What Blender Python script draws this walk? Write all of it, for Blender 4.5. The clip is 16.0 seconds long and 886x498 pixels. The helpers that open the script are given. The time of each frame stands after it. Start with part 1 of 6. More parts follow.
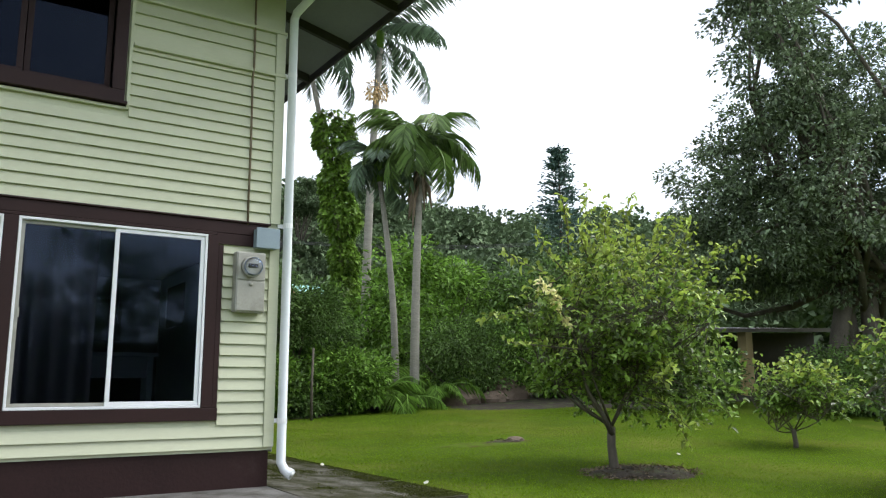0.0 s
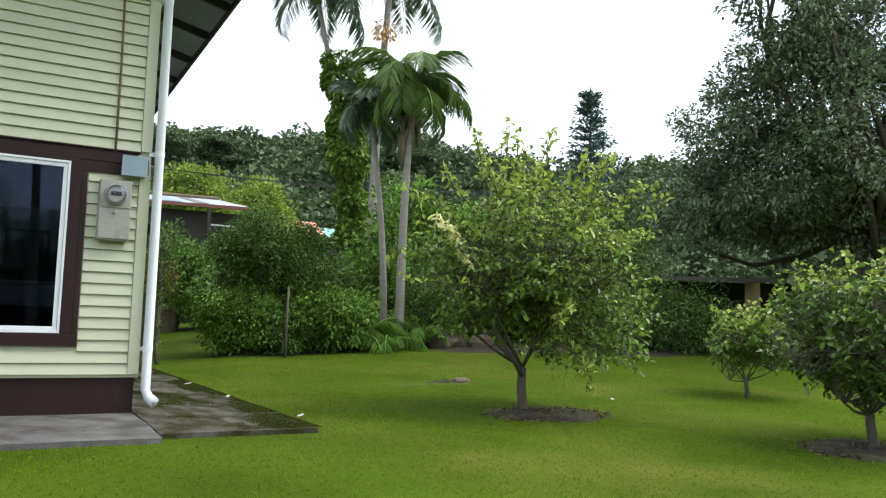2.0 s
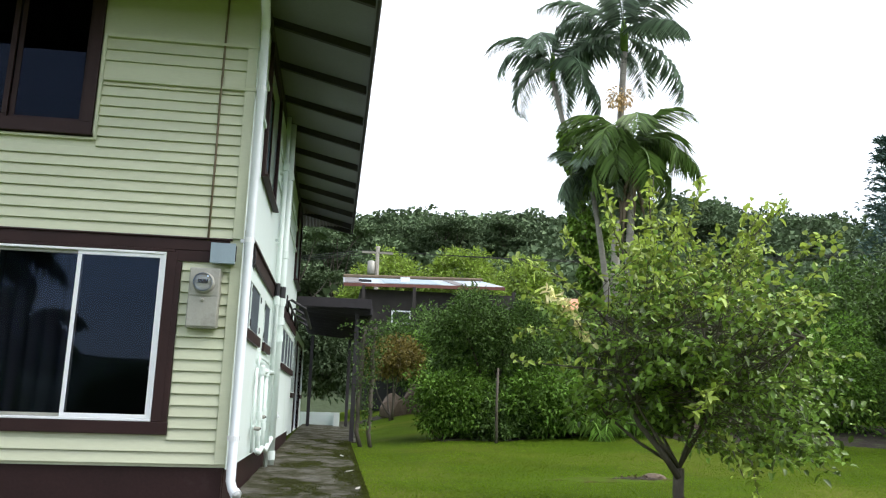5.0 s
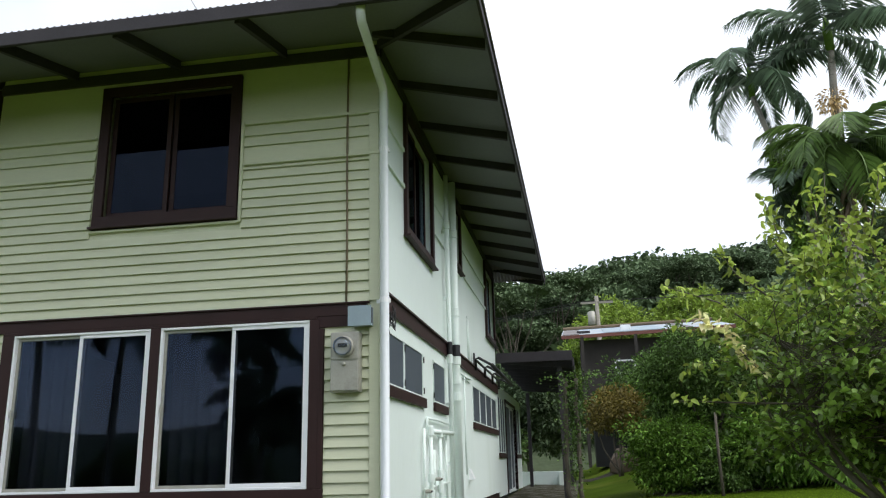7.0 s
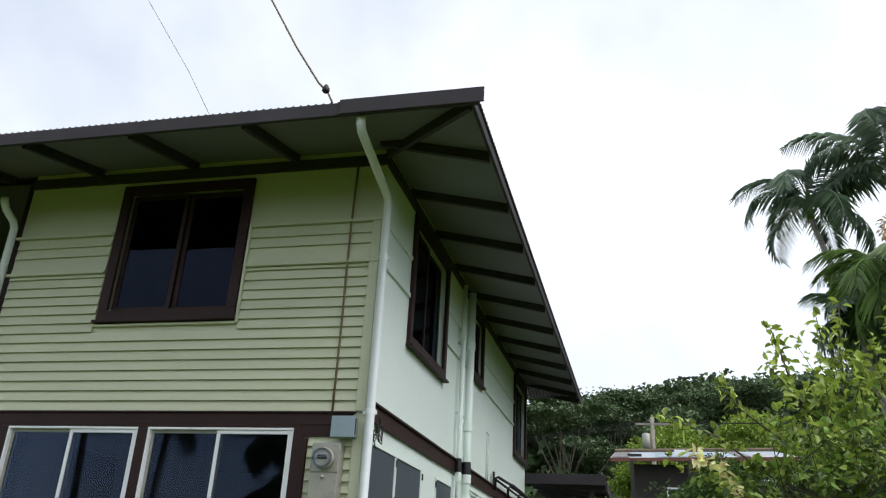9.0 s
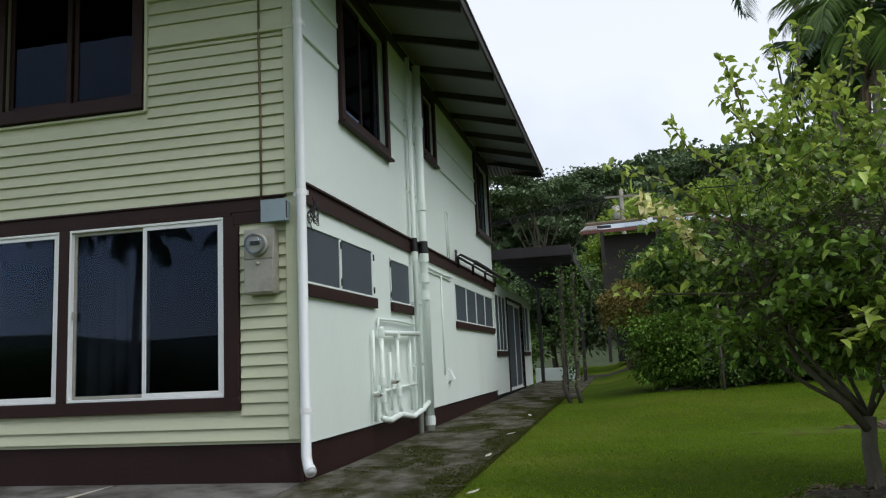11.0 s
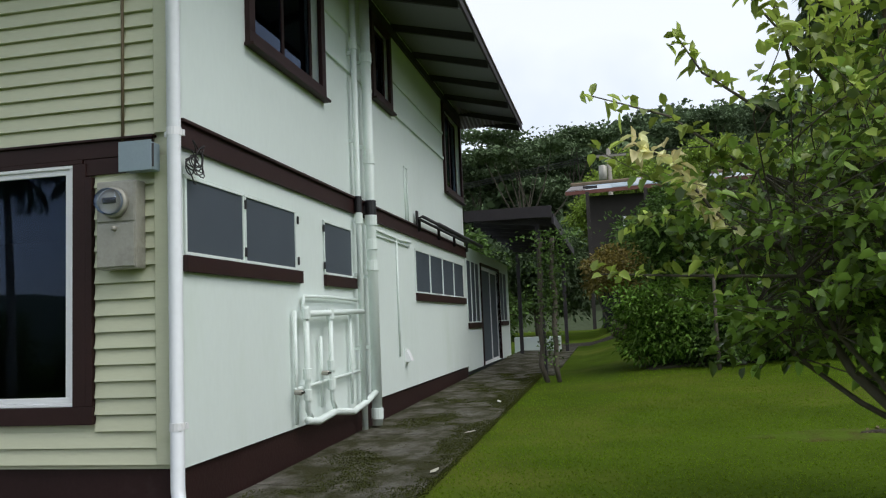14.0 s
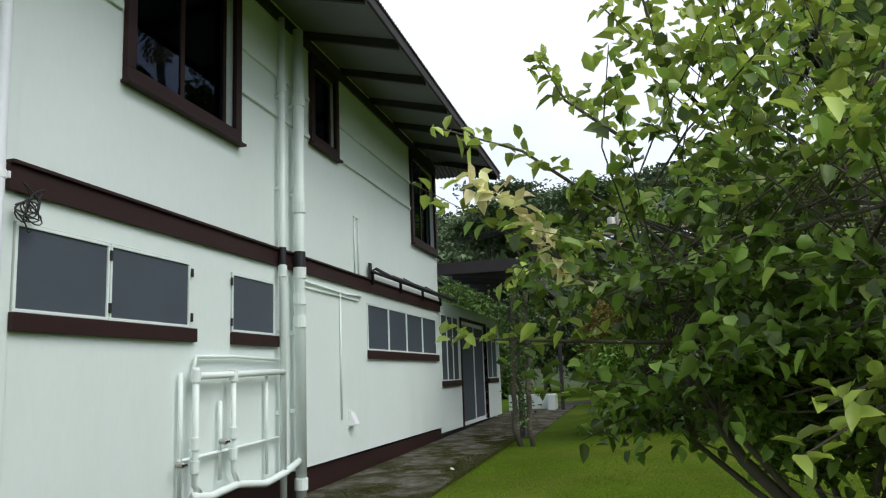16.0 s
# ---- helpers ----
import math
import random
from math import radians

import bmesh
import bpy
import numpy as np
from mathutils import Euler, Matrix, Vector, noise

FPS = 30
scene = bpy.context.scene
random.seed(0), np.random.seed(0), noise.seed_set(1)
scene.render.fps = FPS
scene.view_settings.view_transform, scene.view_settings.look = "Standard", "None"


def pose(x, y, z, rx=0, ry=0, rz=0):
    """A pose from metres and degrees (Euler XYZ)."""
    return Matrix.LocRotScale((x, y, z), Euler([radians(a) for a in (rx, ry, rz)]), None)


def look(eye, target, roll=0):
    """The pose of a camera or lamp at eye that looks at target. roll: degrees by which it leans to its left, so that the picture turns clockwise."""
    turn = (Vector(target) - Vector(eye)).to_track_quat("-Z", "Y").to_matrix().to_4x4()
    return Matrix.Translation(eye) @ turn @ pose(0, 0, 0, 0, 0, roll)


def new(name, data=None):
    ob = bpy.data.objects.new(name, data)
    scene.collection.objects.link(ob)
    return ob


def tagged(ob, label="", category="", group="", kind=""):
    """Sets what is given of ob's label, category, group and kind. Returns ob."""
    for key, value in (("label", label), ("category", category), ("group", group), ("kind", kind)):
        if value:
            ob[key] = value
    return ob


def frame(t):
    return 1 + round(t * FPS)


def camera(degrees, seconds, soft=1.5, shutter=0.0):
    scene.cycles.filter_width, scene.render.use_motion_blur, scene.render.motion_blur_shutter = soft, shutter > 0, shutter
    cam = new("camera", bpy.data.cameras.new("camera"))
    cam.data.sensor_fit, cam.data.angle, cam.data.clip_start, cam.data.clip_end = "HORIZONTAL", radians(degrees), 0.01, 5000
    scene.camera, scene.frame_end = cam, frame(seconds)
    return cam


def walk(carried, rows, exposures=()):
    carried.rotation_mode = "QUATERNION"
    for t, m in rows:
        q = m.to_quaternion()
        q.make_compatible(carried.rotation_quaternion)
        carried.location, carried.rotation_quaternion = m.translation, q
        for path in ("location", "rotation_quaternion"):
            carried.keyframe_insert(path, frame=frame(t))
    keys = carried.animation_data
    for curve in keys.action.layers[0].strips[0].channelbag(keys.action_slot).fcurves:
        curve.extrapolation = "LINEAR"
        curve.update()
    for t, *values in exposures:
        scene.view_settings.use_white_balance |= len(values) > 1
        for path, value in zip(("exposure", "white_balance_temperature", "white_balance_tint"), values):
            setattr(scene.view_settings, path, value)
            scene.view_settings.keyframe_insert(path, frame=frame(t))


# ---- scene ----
cam = camera(58.2, 16.0, soft=1.2)
PATH = [
    (0, (-0.052, -0.121, 0.868), (1.022, 1.531, 1.212), -0.2),
    (0.5, (0.396, -0.302, 0.826), (1.445, 1.355, 1.215), -0.2),
    (1, (0.798, -0.533, 0.798), (1.732, 1.19, 1.197), -0.6),
    (1.5, (1.179, -0.752, 0.774), (2.183, 0.968, 0.964), -1.7),
    (2, (1.592, -0.83, 0.77), (2.557, 0.908, 0.983), 1.3),
    (2.5, (1.948, -0.842, 0.78), (2.683, 1.012, 0.93), -1.4),
    (3, (2.321, -0.81, 0.779), (2.859, 1.106, 0.977), -0.5),
    (3.2, (2.477, -0.761, 0.771), (3.029, 1.14, 1.057), -0.3),
    (5.3, (3.893, -0.545, 0.955), (4.041, 1.403, 1.381), 1.1),
    (5.5, (3.982, -0.503, 0.964), (4.036, 1.433, 1.465), -0.1),
    (6, (4.162, -0.416, 0.955), (3.96, 1.483, 1.552), -2.9),
    (6.5, (4.44, -0.35, 0.938), (4.176, 1.542, 1.53), -1.7),
    (7, (4.668, -0.207, 0.897), (4.35, 1.697, 1.418), -1.4),
    (7.5, (4.861, -0.053, 0.915), (4.427, 1.84, 1.395), -1.5),
    (8, (5.02, 0.054, 0.942), (4.498, 1.894, 1.526), -0.4),
    (8.5, (5.225, 0.11, 1.008), (4.712, 1.914, 1.704), 3.2),
    (9, (5.312, 0.079, 0.997), (4.847, 1.864, 1.77), 3.1),
    (9.5, (5.311, 0.084, 0.986), (4.774, 1.848, 1.761), 2.1),
    (10, (5.348, 0.169, 0.934), (4.945, 2.05, 1.481), -2.9),
    (10.2, (5.361, 0.265, 0.911), (4.945, 2.169, 1.363), -3.5),
    (12.3, (5.758, 1.734, 1.004), (5.214, 3.651, 1.182), 3.0),
    (12.5, (5.74, 1.864, 1.036), (5.11, 3.756, 1.194), 2.4),
    (13, (5.665, 2.164, 1.064), (4.895, 4.003, 1.221), 0.8),
    (13.5, (5.594, 2.406, 1.133), (4.902, 4.272, 1.329), 1.6),
    (14, (5.54, 2.574, 1.15), (5.135, 4.524, 1.332), -2.4),
    (14.5, (5.55, 2.699, 1.154), (5.196, 4.651, 1.405), -2.4),
    (15, (5.806, 2.839, 1.153), (5.406, 4.788, 1.364), 0.0),
    (15.5, (6.074, 3.102, 1.17), (5.643, 5.04, 1.406), -2.9),
    (16, (6.345, 3.433, 1.201), (5.889, 5.355, 1.516), -2.1),
]
EXPOSURES = [(0.0, 0.66), (1.5, 0.64), (3.0, 0.78), (5.5, 0.68), (6.0, 0.47), (7.0, 0.3), (8.5, 0.2), (9.0, 0.1), (9.5, 0.08), (10.0, -0.12), (12.5, -0.15), (14.5, -0.03), (16.0, 0.08)]
walk(cam, [(t, look(eye, target, roll)) for t, eye, target, roll in PATH], EXPOSURES)

# ---- world and light ----
world = bpy.data.worlds.new("overcast_sky")
scene.world = world
world.use_nodes = True
wn, wl = world.node_tree.nodes, world.node_tree.links
wn.clear()
w_out = wn.new("ShaderNodeOutputWorld")
w_sky = wn.new("ShaderNodeTexSky")
w_sky.sky_type, w_sky.sun_disc = "NISHITA", False
w_sky.sun_elevation, w_sky.sun_rotation = radians(52), radians(108)
w_bg1 = wn.new("ShaderNodeBackground")
w_bg1.inputs["Strength"].default_value = 0.06
w_co = wn.new("ShaderNodeTexCoord")
w_noise = wn.new("ShaderNodeTexNoise")
w_noise.inputs["Scale"].default_value = 1.7
w_noise.inputs["Detail"].default_value = 5
w_noise.inputs["Roughness"].default_value = 0.5
w_ramp = wn.new("ShaderNodeValToRGB")
w_ramp.color_ramp.elements[0].position, w_ramp.color_ramp.elements[0].color = 0.38, (0.54, 0.59, 0.67, 1)
w_ramp.color_ramp.elements[1].position, w_ramp.color_ramp.elements[1].color = 0.60, (0.97, 0.985, 1.0, 1)
w_bg2 = wn.new("ShaderNodeBackground")
w_bg2.inputs["Strength"].default_value = 0.92
w_add = wn.new("ShaderNodeAddShader")
wl.new(w_sky.outputs[0], w_bg1.inputs[0])
wl.new(w_co.outputs["Generated"], w_noise.inputs["Vector"])
wl.new(w_noise.outputs["Fac"], w_ramp.inputs["Fac"])
wl.new(w_ramp.outputs[0], w_bg2.inputs[0])
wl.new(w_bg1.outputs[0], w_add.inputs[0])
wl.new(w_bg2.outputs[0], w_add.inputs[1])
wl.new(w_add.outputs[0], w_out.inputs[0])
sun = new("sun", bpy.data.lights.new("sun", "SUN"))
sun.data.energy, sun.data.angle, sun.data.color = 2.1, radians(45), (1.0, 0.98, 0.955)
sun.matrix_world = look((36, -4, 44), (3, 8, 0))


# ---- materials ----
def material(name, base, rough=0.7, spread=0.15, scale=6.0, fine=60.0, bump=0.15, depth=0.01, metal=0.0,
             island=0.0, objvar=0.0, stain=None, stain_scale=1.5, stain_at=(0.5, 0.7), translucent=0.0, spec=0.5, stretch=(1, 1, 1)):
    """Procedural surface: base colour varied at two scales, with relief and optional shaped stains."""
    m = bpy.data.materials.new(name)
    m.use_nodes = True
    n, l = m.node_tree.nodes, m.node_tree.links
    bs = n["Principled BSDF"]
    co = n.new("ShaderNodeTexCoord")
    mp = n.new("ShaderNodeMapping")
    mp.inputs["Scale"].default_value = stretch
    l.new(co.outputs["Object"], mp.inputs["Vector"])
    big, small = n.new("ShaderNodeTexNoise"), n.new("ShaderNodeTexNoise")
    for node, s, d in ((big, scale, 4), (small, fine, 3)):
        node.inputs["Scale"].default_value, node.inputs["Detail"].default_value = s, d
        l.new(mp.outputs[0], node.inputs["Vector"])
    mix = n.new("ShaderNodeMath")
    mix.operation = "MULTIPLY_ADD"
    l.new(big.outputs["Fac"], mix.inputs[0])
    mix.inputs[1].default_value = 0.6
    half = n.new("ShaderNodeMath")
    half.operation = "MULTIPLY"
    half.inputs[1].default_value = 0.4
    l.new(small.outputs["Fac"], half.inputs[0])
    l.new(half.outputs[0], mix.inputs[2])
    total = mix.outputs[0]
    for amount, kind in ((island, "geo"), (objvar, "obj")):
        if amount:
            src = n.new("ShaderNodeNewGeometry").outputs["Random Per Island"] if kind == "geo" else n.new("ShaderNodeObjectInfo").outputs["Random"]
            a = n.new("ShaderNodeMath")
            a.operation = "MULTIPLY_ADD"
            l.new(src, a.inputs[0])
            a.inputs[1].default_value = amount
            sub = n.new("ShaderNodeMath")
            sub.operation = "SUBTRACT"
            l.new(total, sub.inputs[0])
            sub.inputs[1].default_value = amount / 2
            l.new(sub.outputs[0], a.inputs[2])
            total = a.outputs[0]
    ramp = n.new("ShaderNodeValToRGB")
    e = ramp.color_ramp.elements
    lo, hi = 1 - spread, 1 + spread
    e[0].position, e[0].color = 0.25, (*[max(0, c * lo) for c in base], 1)
    e[1].position, e[1].color = 0.75, (*[min(1, c * hi) for c in base], 1)
    l.new(total, ramp.inputs["Fac"])
    colour = ramp.outputs[0]
    if stain:
        sn = n.new("ShaderNodeTexNoise")
        sn.inputs["Scale"].default_value, sn.inputs["Detail"].default_value = stain_scale, 6
        sn.inputs["Roughness"].default_value = 0.65
        l.new(mp.outputs[0], sn.inputs["Vector"])
        sr = n.new("ShaderNodeValToRGB")
        sr.color_ramp.elements[0].position, sr.color_ramp.elements[1].position = stain_at
        l.new(sn.outputs["Fac"], sr.inputs["Fac"])
        mc = n.new("ShaderNodeMix")
        mc.data_type = "RGBA"
        l.new(sr.outputs[0], mc.inputs[0])
        l.new(colour, mc.inputs[6])
        mc.inputs[7].default_value = (*stain, 1)
        colour = mc.outputs[2]
    l.new(colour, bs.inputs["Base Color"])
    bs.inputs["Roughness"].default_value, bs.inputs["Metallic"].default_value = rough, metal
    bs.inputs["Specular IOR Level"].default_value = spec
    if bump:
        b = n.new("ShaderNodeBump")
        b.inputs["Strength"].default_value, b.inputs["Distance"].default_value = bump, depth
        l.new(small.outputs["Fac"], b.inputs["Height"])
        l.new(b.outputs[0], bs.inputs["Normal"])
    if translucent:
        tr = n.new("ShaderNodeBsdfTranslucent")
        l.new(colour, tr.inputs["Color"])
        ms = n.new("ShaderNodeMixShader")
        ms.inputs[0].default_value = translucent
        l.new(bs.outputs[0], ms.inputs[1])
        l.new(tr.outputs[0], ms.inputs[2])
        l.new(ms.outputs[0], n["Material Output"].inputs["Surface"])
    return m


def glass_material(name, tint, ior=1.5):
    m = bpy.data.materials.new(name)
    m.use_nodes = True
    n, l = m.node_tree.nodes, m.node_tree.links
    n.remove(n["Principled BSDF"])
    tr, gl, fr, mx = n.new("ShaderNodeBsdfTransparent"), n.new("ShaderNodeBsdfGlossy"), n.new("ShaderNodeFresnel"), n.new("ShaderNodeMixShader")
    tr.inputs["Color"].default_value = (*tint, 1)
    gl.inputs["Roughness"].default_value = 0.015
    # Blue gloss paints a bluer sky into the reflections than the world holds.
    gl.inputs["Color"].default_value = (0.55, 0.70, 1.0, 1)
    fr.inputs["IOR"].default_value = ior
    l.new(fr.outputs[0], mx.inputs[0])
    l.new(tr.outputs[0], mx.inputs[1])
    l.new(gl.outputs[0], mx.inputs[2])
    l.new(mx.outputs[0], n["Material Output"].inputs["Surface"])
    return m


M_SIDING = material("pale_yellow_green_siding", (0.555, 0.57, 0.405), 0.6, 0.07, 1.5, 40, 0.05, objvar=0.25, stain=(0.42, 0.44, 0.27), stain_at=(0.58, 0.85), stretch=(0.4, 1, 2))
M_MINT = material("pale_mint_wall_paint", (0.735, 0.815, 0.775), 0.55, 0.04, 0.8, 25, 0.08, 0.004, stain=(0.65, 0.745, 0.66), stain_scale=0.9, stain_at=(0.55, 0.9), stretch=(1, 1, 0.35))
M_BROWN = material("dark_brown_trim_paint", (0.030, 0.013, 0.012), 0.55, 0.25, 3, 60, 0.15, 0.004, spec=0.25)
M_BASE = material("brown_skirting_paint", (0.026, 0.011, 0.010), 0.6, 0.3, 1.5, 40, 0.2, stain=(0.06, 0.04, 0.035), stain_at=(0.62, 0.85), spec=0.25)
M_RAFTER = material("dark_stained_rafter_wood", (0.036, 0.031, 0.036), 0.8, 0.3, 4, 50, 0.2)
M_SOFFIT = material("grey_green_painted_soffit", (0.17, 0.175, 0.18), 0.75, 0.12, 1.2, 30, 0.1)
M_ROOF = material("weathered_corrugated_metal", (0.16, 0.14, 0.13), 0.5, 0.25, 2, 20, 0.1, metal=0.3)
M_WHITE = material("white_vinyl_frame", (0.82, 0.83, 0.84), 0.4, 0.04, 3, 40, 0.03)
M_SPOUT = material("white_metal_downspout", (0.74, 0.77, 0.79), 0.4, 0.06, 2, 30, 0.05, stain=(0.55, 0.56, 0.52), stain_at=(0.6, 0.9))
M_PIPE = material("mint_painted_plastic_pipe", (0.75, 0.83, 0.785), 0.45, 0.06, 3, 40, 0.05)
M_GREYMETAL = material("grey_galvanised_box", (0.37, 0.36, 0.31), 0.5, 0.14, 6, 50, 0.08, metal=0.3, stain=(0.22, 0.21, 0.17), stain_scale=5, stain_at=(0.5, 0.8))
M_BLUEGREY = material("blue_grey_junction_box_paint", (0.26, 0.33, 0.37), 0.5, 0.08, 6, 50, 0.05)
M_CABLE = material("brown_weathered_cable", (0.16, 0.12, 0.07), 0.7, 0.2, 8, 60, 0.1)
M_BLACK = material("black_metal", (0.015, 0.014, 0.016), 0.5, 0.2, 8, 60, 0.05)
M_SCREEN = material("grey_insect_screen", (0.062, 0.077, 0.096), 0.55, 0.12, 3, 400, 0.3, 0.002)
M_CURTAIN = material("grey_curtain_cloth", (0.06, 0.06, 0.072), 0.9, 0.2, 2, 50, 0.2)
# Dark colour stands in for the missing light inside the rooms.
M_ROOM = material("dark_unlit_room", (0.11, 0.12, 0.14), 0.9, 0.1, 1, 20, 0.05)
M_GLASS = glass_material("window_glass", (0.5, 0.53, 0.58), 1.37)
M_DARKGLASS = glass_material("dark_upper_window_glass", (0.2, 0.21, 0.24), 1.24)
M_METERGLASS = glass_material("meter_glass_cover", (0.9, 0.92, 0.92))
M_SLAB = material("mossy_concrete_paving", (0.14, 0.132, 0.112), 0.95, 0.6, 9, 85, 1.0, 0.02, stain=(0.038, 0.038, 0.013), stain_scale=2.4, stain_at=(0.37, 0.58), stretch=(1.2, 0.8, 1), spec=0.2)
M_SLABF = material("grey_concrete_paving", (0.15, 0.145, 0.135), 0.9, 0.5, 3, 70, 0.8, 0.015, stain=(0.052, 0.047, 0.036), stain_scale=2.2, stain_at=(0.42, 0.62))
M_LAWN = material("mown_lawn", (0.058, 0.096, 0.0065), 0.9, 0.4, 0.9, 28, 0.5, 0.02, stain=(0.13, 0.14, 0.025), stain_scale=0.35, stain_at=(0.48, 0.75), spec=0.03)
M_BLADE = material("grass_blade", (0.178, 0.282, 0.020), 0.8, 0.2, 0.5, 3, 0, island=0.7, stain=(0.16, 0.18, 0.03), stain_scale=0.35, stain_at=(0.48, 0.75), translucent=0.45, spec=0.05)
M_SOIL = material("bare_dark_soil", (0.030, 0.020, 0.012), 0.95, 0.4, 5, 40, 0.6, 0.03, stain=(0.06, 0.075, 0.02), stain_scale=3, stain_at=(0.5, 0.65))
M_ROOTS = material("thin_worn_turf", (0.075, 0.078, 0.02), 0.95, 0.4, 5, 40, 0.6, 0.03, stain=(0.075, 0.12, 0.012), stain_scale=3, stain_at=(0.40, 0.55), spec=0.05)
M_BARK = material("grey_brown_bark", (0.10, 0.085, 0.065), 0.9, 0.35, 5, 40, 0.5, 0.02, stretch=(1, 1, 0.4))
M_PALMBARK = material("pale_palm_trunk", (0.27, 0.25, 0.21), 0.9, 0.3, 2, 18, 0.5, 0.03, stretch=(0.6, 0.6, 3))
M_HUSK = material("brown_dry_palm_husk", (0.16, 0.12, 0.08), 0.95, 0.35, 3, 30, 0.4)
M_CITRUS = material("citrus_leaf", (0.175, 0.275, 0.05), 0.36, 0.6, 2.0, 8, 0, island=0.9, translucent=0.3)
M_CITRUS3 = material("deep_green_citrus_leaf", (0.095, 0.165, 0.03), 0.36, 0.55, 2.0, 8, 0, island=0.9, translucent=0.25)
# Young leaf colour, brightened to carry the light on the outer crown.
M_CITRUS2 = material("fresh_lit_citrus_leaf", (0.33, 0.42, 0.075), 0.45, 0.4, 2.0, 8, 0, island=0.8, translucent=0.35)
M_YELLOW = material("yellowed_citrus_leaf", (0.90, 0.80, 0.42), 0.5, 0.25, 2, 8, 0, island=0.8, translucent=0.3)
M_DARKLEAF = material("dark_green_leaf", (0.098, 0.17, 0.04), 0.65, 0.5, 1, 4, 0, island=0.9, translucent=0.25, spec=0.3)
M_BUSHLEAF = material("bright_shrub_leaf", (0.145, 0.265, 0.04), 0.6, 0.5, 1, 4, 0, island=0.9, translucent=0.3, spec=0.3)
M_BIGLEAF = material("dull_tree_leaf", (0.145, 0.195, 0.105), 0.6, 0.5, 0.4, 3, 0, island=0.9, translucent=0.15)
M_LIMELEAF = material("lime_tree_leaf", (0.25, 0.35, 0.055), 0.55, 0.4, 0.5, 3, 0, island=0.8, translucent=0.3)
M_HILLLEAF = material("distant_forest_leaf", (0.115, 0.165, 0.082), 0.8, 0.6, 0.13, 0.5, 0, island=0.3, translucent=0.1, spec=0.2)
M_PALMLEAF = material("palm_leaflet", (0.155, 0.225, 0.14), 0.45, 0.4, 1, 5, 0, island=0.7, translucent=0.2)
M_PALMLEAF2 = material("bright_palm_leaflet", (0.13, 0.215, 0.05), 0.45, 0.4, 1, 5, 0, island=0.7, translucent=0.25)
M_RUSTLEAF = material("rusty_yellow_leaf", (0.20, 0.16, 0.035), 0.55, 0.4, 1, 4, 0, island=0.9, translucent=0.25)
M_VINELEAF = material("climbing_vine_leaf", (0.16, 0.27, 0.04), 0.45, 0.45, 1, 4, 0, island=0.9, translucent=0.25)
M_MOSS = material("paving_moss", (0.058, 0.068, 0.014), 0.9, 0.4, 1, 6, 0, island=0.8, translucent=0.15, spec=0.1)
M_DRYLEAF = material("pale_dry_leaf", (0.52, 0.50, 0.42), 0.7, 0.2, 8, 60, 0.1)
M_PINE = material("blue_green_conifer_needle", (0.125, 0.195, 0.17), 0.7, 0.4, 1, 4, 0, island=0.8)
M_HILL = material("forest_floor", (0.05, 0.07, 0.03), 0.95, 0.4, 0.08, 0.6, 0.5, 0.5)
M_WOODDARK = material("dark_weathered_house_wood", (0.036, 0.030, 0.027), 0.85, 0.3, 2, 20, 0.3)
M_PATCH = material("patched_roof_sheet", (0.40, 0.42, 0.43), 0.5, 0.2, 0.7, 8, 0.1, stain=(0.30, 0.40, 0.48), stain_scale=0.6, stain_at=(0.5, 0.55))
M_REDROOF = material("faded_red_roof", (0.17, 0.065, 0.05), 0.8, 0.2, 1, 10, 0.1)
M_ORANGE = material("orange_roof_sheet", (0.62, 0.26, 0.15), 0.7, 0.15, 1, 10, 0.1)
M_GREENROOF = material("green_roof_sheet", (0.25, 0.50, 0.40), 0.7, 0.15, 1, 10, 0.1)
M_ROCK = material("brown_garden_rock", (0.15, 0.11, 0.08), 0.9, 0.35, 4, 30, 0.5, 0.03)
M_TAN = material("tan_post_paint", (0.40, 0.30, 0.14), 0.7, 0.15, 2, 20, 0.1)
M_INFLOR = material("pale_orange_palm_fruit", (0.70, 0.50, 0.25), 0.7, 0.3, 5, 30, 0.2, island=0.5)


# ---- building helpers ----
ROOT = {}


